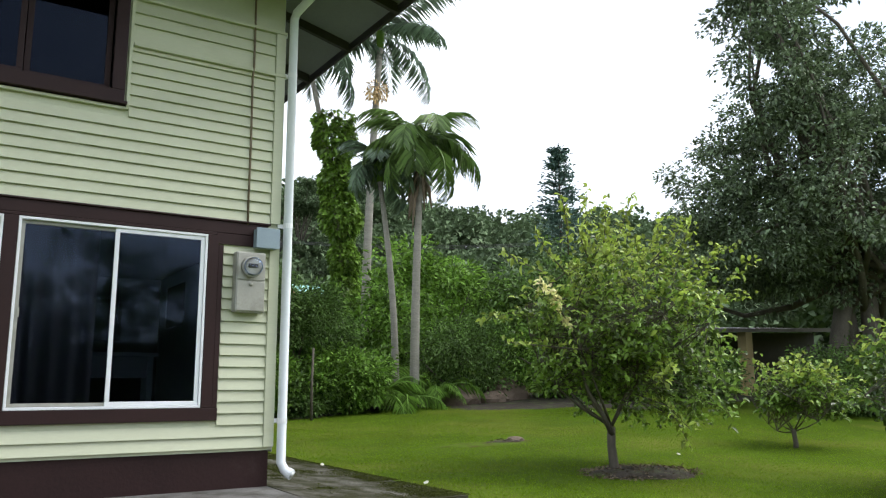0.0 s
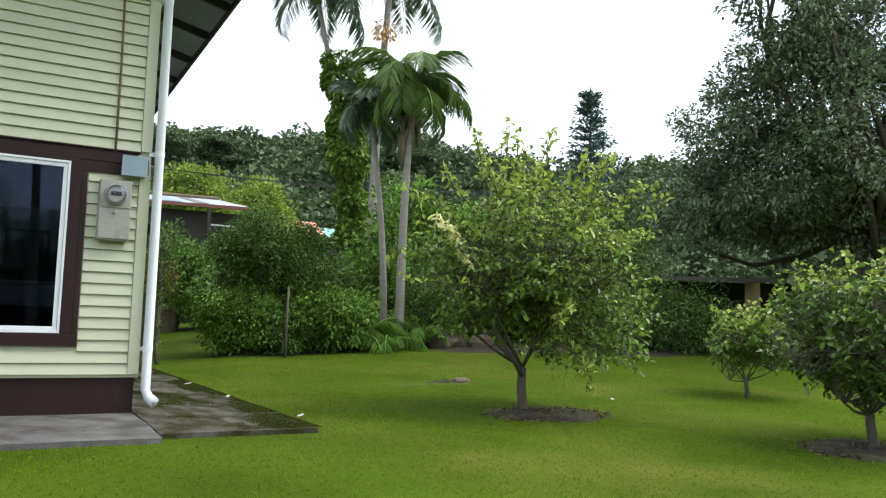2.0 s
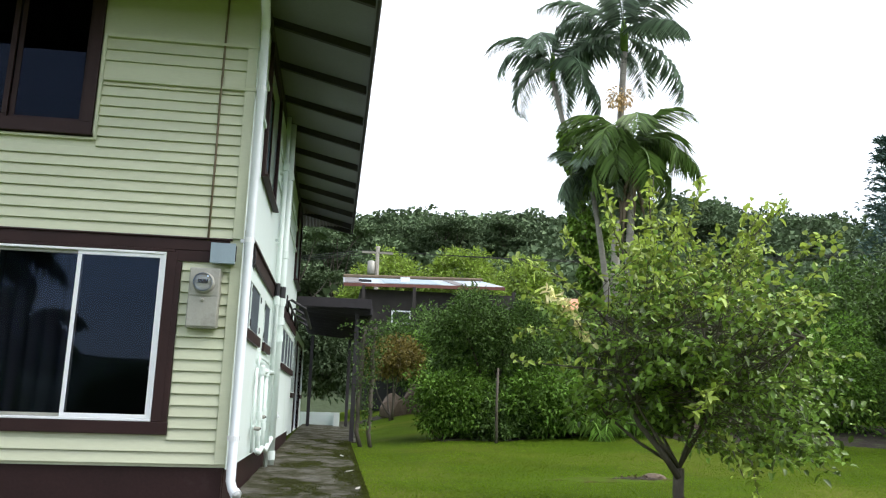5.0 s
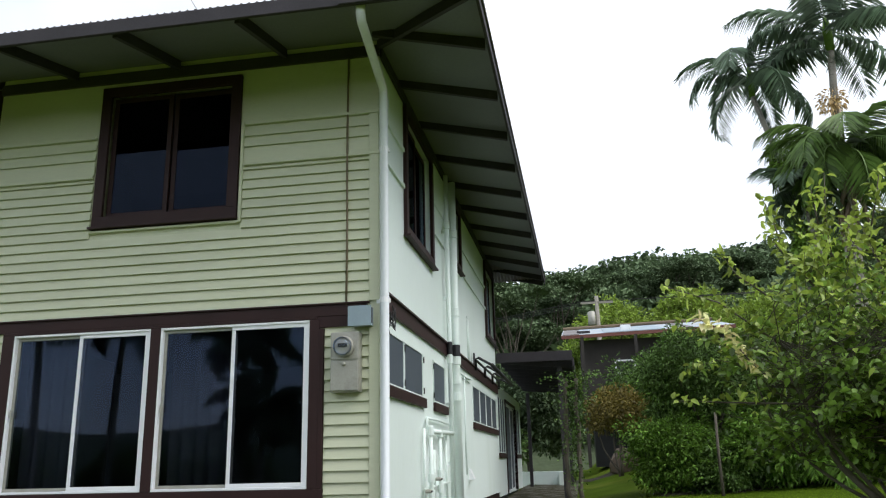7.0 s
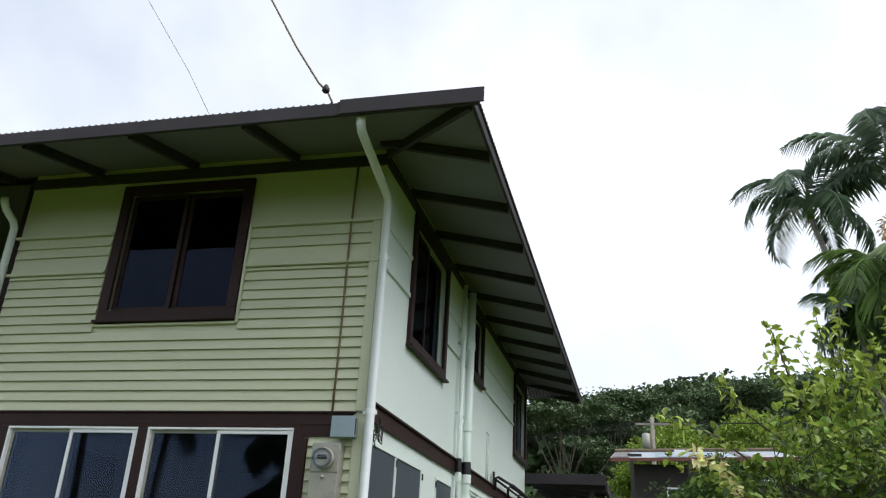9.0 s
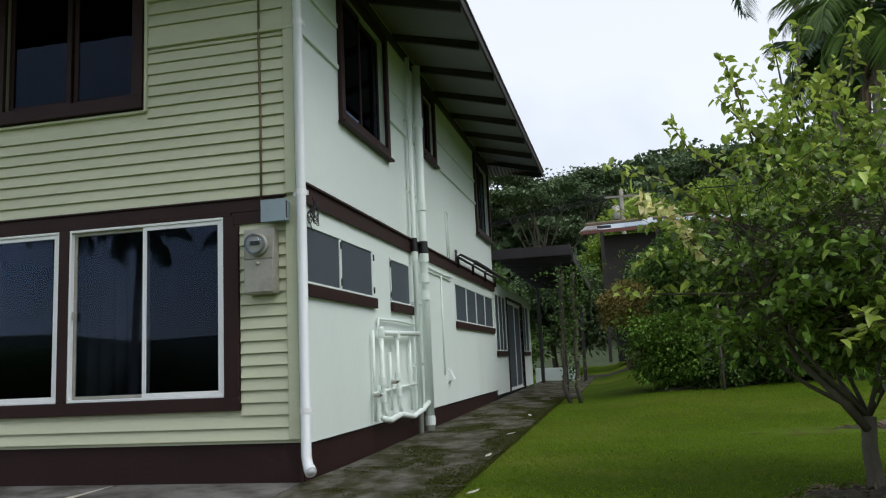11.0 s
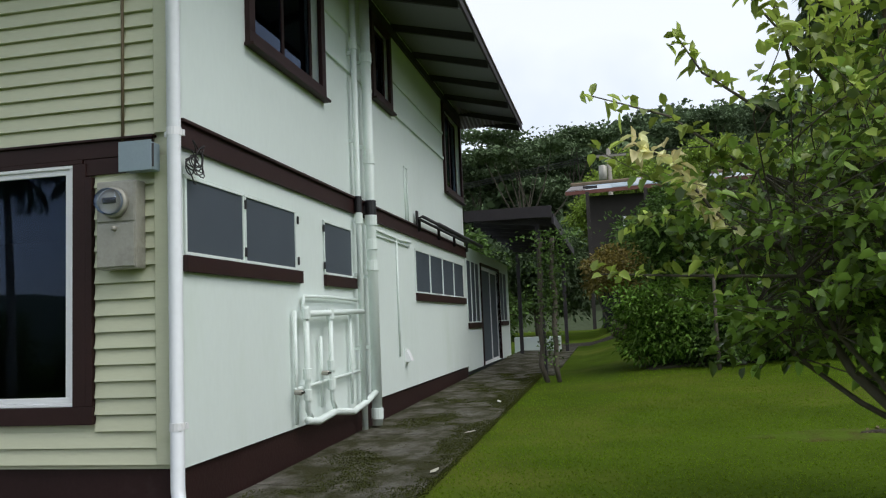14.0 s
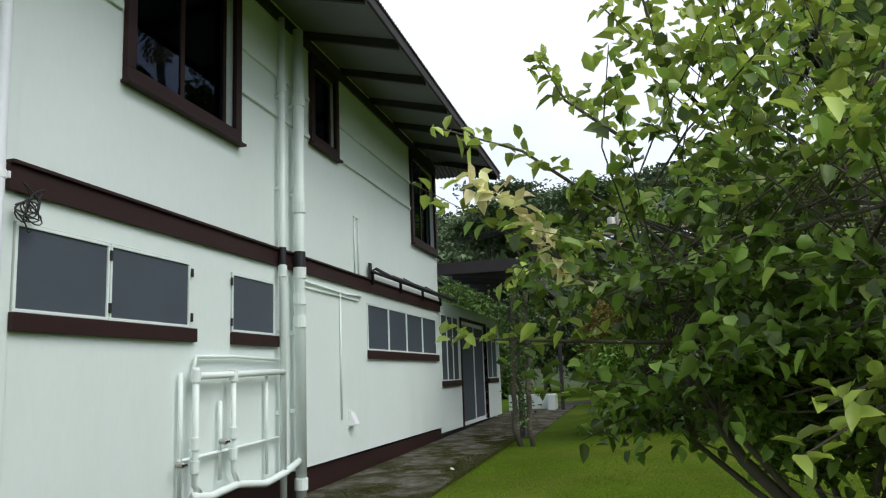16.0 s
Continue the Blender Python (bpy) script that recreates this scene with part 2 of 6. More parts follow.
class Build:
    """Collects vertices and faces of one mesh."""

    def __init__(self):
        self.v, self.f = [], []

    def add(self, verts, faces):
        k = len(self.v)
        self.v += [tuple(p) for p in verts]
        self.f += [tuple(i + k for i in f) for f in faces]
        return self

    def box(self, x0, y0, z0, x1, y1, z1):
        x0, x1, y0, y1, z0, z1 = min(x0, x1), max(x0, x1), min(y0, y1), max(y0, y1), min(z0, z1), max(z0, z1)
        return self.add([(x0, y0, z0), (x1, y0, z0), (x1, y1, z0), (x0, y1, z0), (x0, y0, z1), (x1, y0, z1), (x1, y1, z1), (x0, y1, z1)],
                        [(0, 3, 2, 1), (4, 5, 6, 7), (0, 1, 5, 4), (1, 2, 6, 5), (2, 3, 7, 6), (3, 0, 4, 7)])

    def hexa(self, a, b):
        """A block between the quad a and the quad b."""
        return self.add([*a, *b], [(0, 3, 2, 1), (4, 5, 6, 7), (0, 1, 5, 4), (1, 2, 6, 5), (2, 3, 7, 6), (3, 0, 4, 7)])

    def tube(self, pts, r, n=8, caps=True):
        """A round bar through pts; r: a radius or one for each point."""
        pts = [Vector(p) for p in pts]
        rs = r if isinstance(r, (list, tuple)) else [r] * len(pts)
        rings, ref = [], None
        for i, p in enumerate(pts):
            d = (pts[min(i + 1, len(pts) - 1)] - pts[max(i - 1, 0)]).normalized()
            if ref is None:
                ref = d.orthogonal().normalized()
            u = (ref - d * ref.dot(d)).normalized()
            ref = u
            w = d.cross(u)
            rings.append([p + (u * math.cos(2 * math.pi * k / n) + w * math.sin(2 * math.pi * k / n)) * rs[i] for k in range(n)])
        faces = [(i * n + k, i * n + (k + 1) % n, (i + 1) * n + (k + 1) % n, (i + 1) * n + k) for i in range(len(pts) - 1) for k in range(n)]
        if caps:
            faces += [tuple(range(n - 1, -1, -1)), tuple((len(pts) - 1) * n + k for k in range(n))]
        return self.add([q for ring in rings for q in ring], faces)

    def lathe(self, centre, axis, profile, n=20):
        """Profile rows (distance along axis, radius) turned round the axis."""
        axis = Vector(axis).normalized()
        u = axis.orthogonal().normalized()
        w = axis.cross(u)
        c = Vector(centre)
        verts = [c + axis * a + (u * math.cos(2 * math.pi * k / n) + w * math.sin(2 * math.pi * k / n)) * r for a, r in profile for k in range(n)]
        faces = [(i * n + k, i * n + (k + 1) % n, (i + 1) * n + (k + 1) % n, (i + 1) * n + k) for i in range(len(profile) - 1) for k in range(n)]
        faces += [tuple(range(n - 1, -1, -1)), tuple((len(profile) - 1) * n + k for k in range(n))]
        return self.add(verts, faces)


def mesh_object(name, build, mat, origin=(0, 0, 0), bevel=0.0, smooth=False):
    me = bpy.data.meshes.new(name)
    o = Vector(origin)
    me.from_pydata([Vector(p) - o for p in build.v], [], build.f)
    me.materials.append(mat)
    if bevel:
        bm = bmesh.new()
        bm.from_mesh(me)
        bmesh.ops.bevel(bm, geom=bm.edges[:], offset=bevel, segments=2, affect="EDGES", profile=0.6)
        bm.to_mesh(me)
        bm.free()
    if smooth:
        me.shade_smooth()
    me.validate()
    ob = new(name, me)
    ob.location = o
    ROOT[ob] = o
    return ob


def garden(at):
    """Turns a garden position half a degree round the house corner, correcting the camera's bearing."""
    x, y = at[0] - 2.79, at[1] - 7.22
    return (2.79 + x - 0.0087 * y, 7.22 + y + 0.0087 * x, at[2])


def thing(name, at, label, category, group="", kind=""):
    ob = new(name)
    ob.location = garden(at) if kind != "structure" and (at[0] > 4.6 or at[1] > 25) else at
    ob.empty_display_size = 0.1
    ROOT[ob] = Vector(at)
    return tagged(ob, label, category, group, kind)


def part(name, build, mat, parent, label="", bevel=0.0, smooth=False):
    """One mesh under a thing or under a part; the vertices are given in the world."""
    ob = mesh_object(name, build, mat, ROOT[parent], bevel, smooth)
    ob.parent = parent
    ob.location = (0, 0, 0)
    return tagged(ob, label)


def structure(name, build, mat, label, category, bevel=0.0, smooth=False):
    return tagged(mesh_object(name, build, mat, (0, 0, 0), bevel, smooth), label, category, kind="structure")


def ground_z(x, y):
    def step(a, b, v):
        t = min(1, max(0, (v - a) / (b - a)))
        return t * t * (3 - 2 * t)
    if y < 7.2:
        z = -0.5 + 0.05 * max(y, -12)
    else:
        z = -0.14 + 0.022 * (min(y, 60) - 7.2) + 0.0047 * min(max(x - 4.5, 0), 12) * min(y - 7.2, 25)
    z += 0.09 * (1 - 0.5 * step(6.6, 7.4, y)) * step(6.6, 4.0, x) * step(0, 5.5, y) * (1 - step(9, 15, y))
    t = step(6.2, 4.4, x) * step(7.2, 10, y)
    z += (0.0115 * (min(y, 30) - 8) - 0.095 - z) * t
    return z + 0.02 * noise.noise((x * 0.45, y * 0.45, 0.0))


# ---- ground ----
def ground_sheet():
    b = Build()
    xs = [-2500, -800, -300, -120, -60, -40, -30, -24] + list(np.arange(-20, 40.1, 0.8)) + [46, 55, 70, 100, 160, 300, 800, 2500]
    ys = [-2500, -800, -300, -120, -60, -40, -30] + list(np.arange(-24, 44.1, 0.8)) + [50, 60, 80, 110, 160, 300, 800, 2500]
    b.v = [(x, y, ground_z(x, y)) for y in ys for x in xs]
    n = len(xs)
    b.f = [(j * n + i, j * n + i + 1, (j + 1) * n + i + 1, (j + 1) * n + i) for j in range(len(ys) - 1) for i in range(n - 1)]
    return structure("ground", b, M_LAWN, "mown green lawn sloping gently up to the house", "lawn", smooth=True)


ground_sheet()

FX, FY = 2.79, 7.22          # the house corner
XL = -1.66                   # left end of the sided front
YB = 17.86                   # back end of the two-storey side wall
ZS, ZB0, ZB1 = 0.33, 2.20, 2.43   # siding foot, band under and over
ZT = 5.30


def slab_top(x, y):
    d = max(0.0, FY - y, x - FX)
    return -0.03 - (0.03 if y < FY else 0.022) * d + 0.0115 * max(0, y - 8)


def slab(name, x0, y0, x1, y1, mat, label):
    b = Build()
    nx, ny = max(2, int((x1 - x0) / 0.35)), max(2, int((y1 - y0) / 0.35))
    pts = []
    for k in (0, 1):
        for j in range(ny + 1):
            for i in range(nx + 1):
                x, y = x0 + (x1 - x0) * i / nx, y0 + (y1 - y0) * j / ny
                wob = 0.022 * noise.noise((x * 2, y * 2, 3)) if (i in (0, nx) or j in (0, ny)) else 0
                pts.append((x + wob, y + wob, slab_top(x, y) - (0.22 if k else 0)))
    m, n = (nx + 1) * (ny + 1), nx + 1
    faces = []
    for j in range(ny):
        for i in range(nx):
            a = j * n + i
            faces += [(a, a + 1, a + n + 1, a + n), (m + a, m + a + n, m + a + n + 1, m + a + 1)]
    ring = [i for i in range(nx)] + [j * n + nx for j in range(ny)] + [ny * n + i for i in range(nx, 0, -1)] + [j * n for j in range(ny, 0, -1)]
    for a, c in zip(ring, ring[1:] + ring[:1]):
        faces.append((a, m + a, m + c, c))
    b.add(pts, faces)
    return b


pave = thing("pavement", (2.0, 6.5, 0), "grey concrete apron along the house, mossy beside the wall", "pavement", kind="structure")
for x0, x1 in ((-9.0, -3.8), (-3.785, 0.985), (1.005, 2.775)):
    part("slab", slab("slab", x0, 5.70, x1, FY + 0.06, M_SLABF, ""), M_SLABF, pave)
part("joint", Build().box(0.986, 5.74, -0.2, 1.004, FY, -0.034), M_DRYLEAF, pave, "pale mortar joint")
y = 5.90
while y < 29:
    y2 = min(y + 2.45, 29.0)
    part("slab", slab("slab", 2.79, y, 4.12 if y < 18 else 4.4, y2 - 0.015, M_SLAB, ""), M_SLAB, pave, "mossy worn concrete")
    y = y2


# ---- house walls ----
def wall_cells(u0, u1, z0, z1, holes):
    us = sorted({u0, u1, *[h[0] for h in holes], *[h[1] for h in holes]})
    zs = sorted({z0, z1, *[h[2] for h in holes], *[h[3] for h in holes]})
    for a, c in zip(us, us[1:]):
        run = None
        for d, e in zip(zs, zs[1:]):
            mu, mz = (a + c) / 2, (d + e) / 2
            solid = not any(h[0] < mu < h[1] and h[2] < mz < h[3] for h in holes)
            if solid:
                run = [run[0], e] if run else [d, e]
            if run and (not solid or e == zs[-1]):
                yield a, c, run[0], run[1]
                run = None


F_HOLES = [(-1.15, 2.13, 0.66, 2.30), (-0.30, 1.20, 3.47, 4.98)]
S_HOLES = [(7.36, 9.31, 1.66, 2.21), (9.99, 10.90, 1.66, 2.21), (13.76, 17.61, 1.58, 2.23),
           (8.43, 10.02, 3.52, 5.00), (11.91, 12.63, 4.02, 5.00), (16.20, 17.72, 3.50, 5.00)]
P_HOLES = [(18.0, 19.5, 1.10, 2.38), (19.75, 22.5, 0.18, 2.33), (22.7, 24.0, 1.10, 2.38)]
b = Build()
for a, c, d, e in wall_cells(XL, FX - 0.003, 0.30, ZT, F_HOLES):
    b.box(a, FY, d, c, FY + 0.14, e)
wall_front = structure("wall_front", b, M_SIDING, "two-storey front wall clad in pale yellow-green lap siding", "wall")
b = Build()
for a, c, d, e in wall_cells(FY + 0.145, YB, 0.28, ZT, S_HOLES):
    b.box(FX - 0.14, a, d, FX, c, e)
b.box(FX - 0.002, FY + 0.002, 0.28, FX, FY + 0.142, ZT)
wall_side = structure("wall_side", b, M_MINT, "smooth pale mint painted side wall of two storeys", "wall")
b = Build()
for a, c, d, e in wall_cells(YB + 0.004, 24.5, 0.17, 2.62, P_HOLES):
    b.box(FX - 0.14, a, d, FX - 0.01, c, e)
structure("wall_patio", b, M_MINT, "pale mint patio wall with screened windows", "wall")
b = Build().box(-9.5, YB - 0.14, 0.0, FX - 0.145, YB, ZT).box(-9.5, 8.7, 0, -9.36, YB - 0.15, ZT)
b.box(-9.5, 24.36, 0, FX - 0.145, 24.5, 2.62).box(-9.5, YB + 0.01, 0, -9.36, 24.35, 2.62)
structure("wall_back", b, M_MINT, "plain pale mint rear walls", "wall")
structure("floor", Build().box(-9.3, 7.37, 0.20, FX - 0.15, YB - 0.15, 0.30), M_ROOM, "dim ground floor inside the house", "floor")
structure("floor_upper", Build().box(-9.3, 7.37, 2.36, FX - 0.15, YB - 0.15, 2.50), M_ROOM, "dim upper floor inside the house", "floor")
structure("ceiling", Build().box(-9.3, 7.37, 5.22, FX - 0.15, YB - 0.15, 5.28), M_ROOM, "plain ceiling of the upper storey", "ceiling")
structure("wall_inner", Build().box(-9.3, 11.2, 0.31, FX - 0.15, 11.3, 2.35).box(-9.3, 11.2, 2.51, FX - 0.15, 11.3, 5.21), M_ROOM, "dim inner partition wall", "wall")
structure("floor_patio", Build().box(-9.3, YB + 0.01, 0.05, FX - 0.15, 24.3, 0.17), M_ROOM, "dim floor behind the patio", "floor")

b = Build().box(XL, FY + 0.02, -0.25, FX - 0.03, FY + 0.10, ZS - 0.01)
structure("skirting_front", b, M_BASE, "dark brown painted foundation skirting", "skirting")
b = Build().box(FX - 0.10, FY + 0.102, -0.25, FX - 0.025, 13.0, 0.295).box(FX - 0.10, 13.0, -0.25, FX - 0.025, YB, 0.25)
structure("skirting_side", b, M_BASE, "dark brown painted foundation skirting", "skirting")

# brown band between the storeys, with a thin lip over it
b = Build().box(XL, FY - 0.035, 2.32, FX - 0.12, FY - 0.002, ZB1).box(2.17, FY - 0.03, ZB0 + 0.01, FX - 0.12, FY - 0.002, 2.318)
b.box(XL, FY - 0.055, ZB1 + 0.001, FX - 0.10, FY - 0.002, ZB1 + 0.018)
structure("trim_front", b, M_BROWN, "dark brown band board between the storeys", "trim", bevel=0.004)
b = Build().box(FX + 0.002, FY + 0.06, 2.38, FX + 0.035, YB, 2.54).box(FX + 0.002, FY + 0.06, 2.541, FX + 0.06, YB, 2.565)
structure("trim_side", b, M_BROWN, "dark brown band board between the storeys", "trim", bevel=0.004)
b = Build().box(2.69, FY - 0.038, ZS, FX, FY - 0.002, 2.30).box(2.69, FY - 0.038, 2.455, FX, FY - 0.002, 3.975).box(2.69, FY - 0.038, 4.008, FX, FY - 0.002, 4.435)
structure("corner_board", b, M_SIDING, "pale green vertical corner boards", "trim", bevel=0.004)
for nm, z in (("trim_batten", 3.98), ("trim_batten_upper", 4.43)):
    b = Build()
    for a, c in ((FY, 8.31), (10.14, 11.79), (12.75, 16.08)):
        b.box(FX + 0.002, a, z, FX + 0.03, c, z + 0.05)
    structure(nm, b, M_MINT, "thin pale horizontal batten across the wall", "trim", bevel=0.006)


# lap siding, board by board
def siding_board(x0, x1, z, h, wall=None):
    b = Build()
    b.add([(x0, FY - 0.030, z), (x1, FY - 0.030, z), (x1, FY - 0.001, z), (x0, FY - 0.001, z),
           (x0, FY - 0.006, z + h), (x1, FY - 0.006, z + h), (x1, FY - 0.001, z + h), (x0, FY - 0.001, z + h)],
          [(0, 3, 2, 1), (4, 5, 6, 7), (0, 1, 5, 4), (1, 2, 6, 5), (2, 3, 7, 6), (3, 0, 4, 7)])
    part("siding_board", b, M_SIDING, wall or wall_front)


COURSE = 0.1056
SX0, SX1 = XL + 0.02, 2.688
k = 0
while ZS + k * COURSE < 2.24:
    z = ZS + k * COURSE
    h = min(COURSE - 0.009, 2.31 - z)
    if z + COURSE < 0.60:
        siding_board(SX0, SX1, z, h)
    else:
        siding_board(SX0, -1.27, z, h)
        siding_board(2.245, SX1, z, min(h, ZB0 - z))
    k += 1
rows = [(2.452 + k * COURSE, COURSE) for k in range(14)] + [(3.930, 0.050), (4.008, 0.185), (4.193, 0.118), (4.311, 0.128)]
for z, hh in rows:
    h = hh - 0.009
    if z + h < 3.37:
        siding_board(SX0, SX1, z, h)
    else:
        siding_board(SX0, -0.405, z, h)
        siding_board(1.318, SX1, z, h)
b = Build()
for z in (3.976, 4.436):
    b.box(SX0 - 0.05, FY - 0.046, z, -0.41, FY - 0.002, z + 0.03).box(1.325, FY - 0.046, z, 2.80, FY - 0.002, z + 0.03)
b.box(1.288, FY - 0.040, 3.36, 1.317, FY - 0.002, 4.47).box(-0.40, FY - 0.040, 3.352, 1.287, FY - 0.002, 3.376)
structure("siding_cap", b, M_SIDING, "pale green ledge boards across the siding", "trim", bevel=0.004)


# ---- windows ----
def frame_bars(b, axis, p0, p1, u0, u1, z0, z1, w):
    """Four bars round an opening. axis 'y': the pane faces -y, u is x; axis 'x': it faces +x, u is y."""
    for a, c, d, e in ((u0, u1, z0, z0 + w), (u0, u1, z1 - w, z1), (u0, u0 + w, z0 + w, z1 - w), (u1 - w, u1, z0 + w, z1 - w)):
        slab_on(b, axis, p0, p1, a, c, d, e)
    return b


def slab_on(b, axis, p0, p1, a, c, d, e):
    return b.box(a, p0, d, c, p1, e) if axis == "y" else b.box(p0, a, d, p1, c, e)


def front_slider(name, x0, x1):
    z0, z1 = 0.70, 2.29
    w = thing(name, ((x0 + x1) / 2, FY, z0), "white-framed sliding window over dark glass", "window", "front sliding windows", "structure")
    part("window_frame", frame_bars(Build(), "y", FY - 0.035, FY + 0.06, x0, x1, z0, z1, 0.024), M_WHITE, w, bevel=0.005)
    mid = (x0 + x1) / 2
    for s, (a, c, p) in enumerate(((x0 + 0.025, mid + 0.02, FY + 0.006), (mid - 0.025, x1 - 0.025, FY - 0.022))):
        sash = part("sash", frame_bars(Build(), "y", p, p + 0.025, a, c, z0 + 0.025, z1 - 0.025, 0.03 if s == 0 else 0.036), M_WHITE if s else M_GREYMETAL, w, "" if s else "narrow grey metal sash", bevel=0.004)
        pane = part("pane", slab_on(Build(), "y", p + 0.010, p + 0.014, a + 0.026, c - 0.026, z0 + 0.05, z1 - 0.05), M_GLASS, sash, "dark reflecting glass")
        pane.visible_shadow = False
    part("window_latch", Build().box(x0 + 0.04, FY - 0.03, 1.45, x0 + 0.06, FY - 0.01, 1.53), M_GREYMETAL, w, bevel=0.003)
    return w


front_slider("window_1", 0.52, 2.09)
front_slider("window_2", -1.13, 0.41)
b = Build().box(-1.26, FY - 0.045, 0.585, 2.24, FY - 0.002, 0.698).box(-1.26, FY - 0.04, 2.292, 2.165, FY - 0.002, 2.319)
for a, c in ((-1.26, -1.132), (0.412, 0.518), (2.092, 2.19)):
    b.box(a, FY - 0.04, 0.70, c, FY - 0.002, 2.291)
b.box(2.19, FY - 0.042, 0.70, 2.235, FY - 0.002, ZB0)
structure("window_trim_front", b, M_BROWN, "dark brown board trim round the wide front window", "trim", bevel=0.004)


def curtain(name, x0, x1, z0, z1, y0):
    n = int((x1 - x0) / 0.02)
    b = Build()
    for i in range(n + 1):
        x = x0 + (x1 - x0) * i / n
        yy = y0 + 0.03 * math.sin(x * 42) + 0.012 * math.sin(x * 17 + 1)
        b.v += [(x, yy, z0), (x, yy, z1), (x, yy + 0.006, z1), (x, yy + 0.006, z0)]
    for i in range(n):
        k = i * 4
        b.f += [(k, k + 4, k + 5, k + 1), (k + 3, k + 2, k + 6, k + 7), (k + 1, k + 5, k + 6, k + 2), (k, k + 3, k + 7, k + 4)]
    b.f += [(0, 1, 2, 3), (n * 4 + 3, n * 4 + 2, n * 4 + 1, n * 4)]
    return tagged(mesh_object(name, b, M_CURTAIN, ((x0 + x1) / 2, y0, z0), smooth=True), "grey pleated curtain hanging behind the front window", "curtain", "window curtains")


curtain("curtain", 0.56, 1.20, 0.33, 2.33, FY + 0.22)
curtain("curtain", -1.10, -0.45, 0.33, 2.33, FY + 0.22)


def dark_window(name, axis, p, u0, u1, z0, z1, split=2):
    """Upper window: heavy dark brown board surround, sashes and panes. p: the wall's face."""
    s = -1 if axis == "y" else 1
    at = ((u0 + u1) / 2, p, z0) if axis == "y" else (p, (u0 + u1) / 2, z0)
    w = thing(name, at, "upper window with dark brown board surround and dark glass", "window", "upper windows", "structure")
    o = 0.11
    b = Build()
    for a, c, d, e in ((u0 - o, u1 + o, z0 - o, z0), (u0 - o, u1 + o, z1, z1 + o), (u0 - o, u0, z0, z1), (u1, u1 + o, z0, z1)):
        slab_on(b, axis, p + s * 0.002, p + s * 0.045, a, c, d, e)
    part("window_frame", b, M_BROWN, w, bevel=0.005)
    b = slab_on(Build(), axis, p + s * 0.002, p + s * 0.085, u0 - o - 0.02, u1 + o + 0.02, z0 - o - 0.03, z0 - o - 0.004)
    part("window_sill", b, M_BROWN, w, bevel=0.005)
    step = (u1 - u0) / split
    for k in range(split):
        a, c = u0 + k * step + 0.004, u0 + (k + 1) * step - 0.004
        q = p - s * (0.03 + 0.03 * (k % 2))
        sash = part("sash", frame_bars(Build(), axis, q, q - s * 0.03, a, c, z0 + 0.004, z1 - 0.004, 0.05), M_BROWN, w, bevel=0.004)
        pane = part("pane", slab_on(Build(), axis, q - s * 0.012, q - s * 0.016, a + 0.045, c - 0.045, z0 + 0.05, z1 - 0.05), M_DARKGLASS, sash)
        pane.visible_shadow = False
    return w


dark_window("window_3", "y", FY, -0.26, 1.16, 3.53, 4.93)
dark_window("window_4", "x", FX, 8.45, 10.0, 3.56, 4.95)
dark_window("window_5", "x", FX, 11.93, 12.61, 4.07, 4.95, 1)
dark_window("window_6", "x", FX, 16.22, 17.70, 3.54, 4.95)


def screen_window(name, y0, y1, z0, z1, panels, sill=True, p=FX, frame_mat=None):
    w = thing(name, (p, (y0 + y1) / 2, z0), "low window with grey insect screens in thin pale frames", "window", "screened windows", "structure")
    n = len(panels) - 1
    for k in range(n):
        a, c = panels[k] + 0.004, panels[k + 1] - 0.004
        sash = part("screen_frame", frame_bars(Build(), "x", p - 0.02, p + 0.012, a, c, z0, z1, 0.022), frame_mat or M_PIPE, w, bevel=0.003)
        part("screen", slab_on(Build(), "x", p - 0.004, p - 0.0, a + 0.018, c - 0.018, z0 + 0.018, z1 - 0.018), M_SCREEN, sash, "dusty grey insect screen")
    if sill:
        part("window_sill", Build().box(p + 0.003, y0 - 0.02, z0 - 0.115, p + 0.04, y1 + 0.07, z0 - 0.004), M_BROWN, w, "dark brown sill board", bevel=0.005)
    # Dark panel added close behind the screens in place of the unlit room.
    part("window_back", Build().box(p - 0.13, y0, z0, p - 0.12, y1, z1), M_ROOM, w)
    return w


screen_window("window_7", 7.37, 9.30, 1.665, 2.205, (7.37, 8.26, 9.30))
screen_window("window_8", 10.0, 10.89, 1.665, 2.205, (10.0, 10.89))
screen_window("window_9", 13.77, 17.60, 1.585, 2.225, (13.77, 14.73, 15.68, 16.64, 17.60))
for y, z in ((8.26, 1.75), (8.26, 2.12), (9.315, 1.75), (9.315, 2.12), (9.985, 1.75), (9.985, 2.12)):
    tagged(mesh_object("hinge", Build().box(FX + 0.012, y - 0.012, z - 0.035, FX + 0.024, y + 0.012, z + 0.035), M_BLACK, (FX, y, z)), "small dark hinge on a screen frame", "hinge", "screen hinges")
PX = FX - 0.012
screen_window("window_10", 18.01, 19.49, 1.11, 2.37, (18.01, 18.5, 19.0, 19.49), p=PX)
screen_window("window_11", 22.71, 23.99, 1.11, 2.37, (22.71, 23.35, 23.99), p=PX)
d = thing("door_1", (PX, 21.1, 0.17), "white-framed sliding screen door on the patio", "door", kind="structure")
for a, c, q in ((19.76, 21.16, PX - 0.02), (21.10, 22.49, PX - 0.06)):
    leaf = part("door_leaf", frame_bars(Build(), "x", q - 0.02, q + 0.02, a, c, 0.185, 2.32, 0.06), M_WHITE, d, bevel=0.004)
    part("screen", slab_on(Build(), "x", q - 0.003, q + 0.003, a + 0.055, c - 0.055, 0.24, 2.27), M_SCREEN, leaf, "grey door screen")
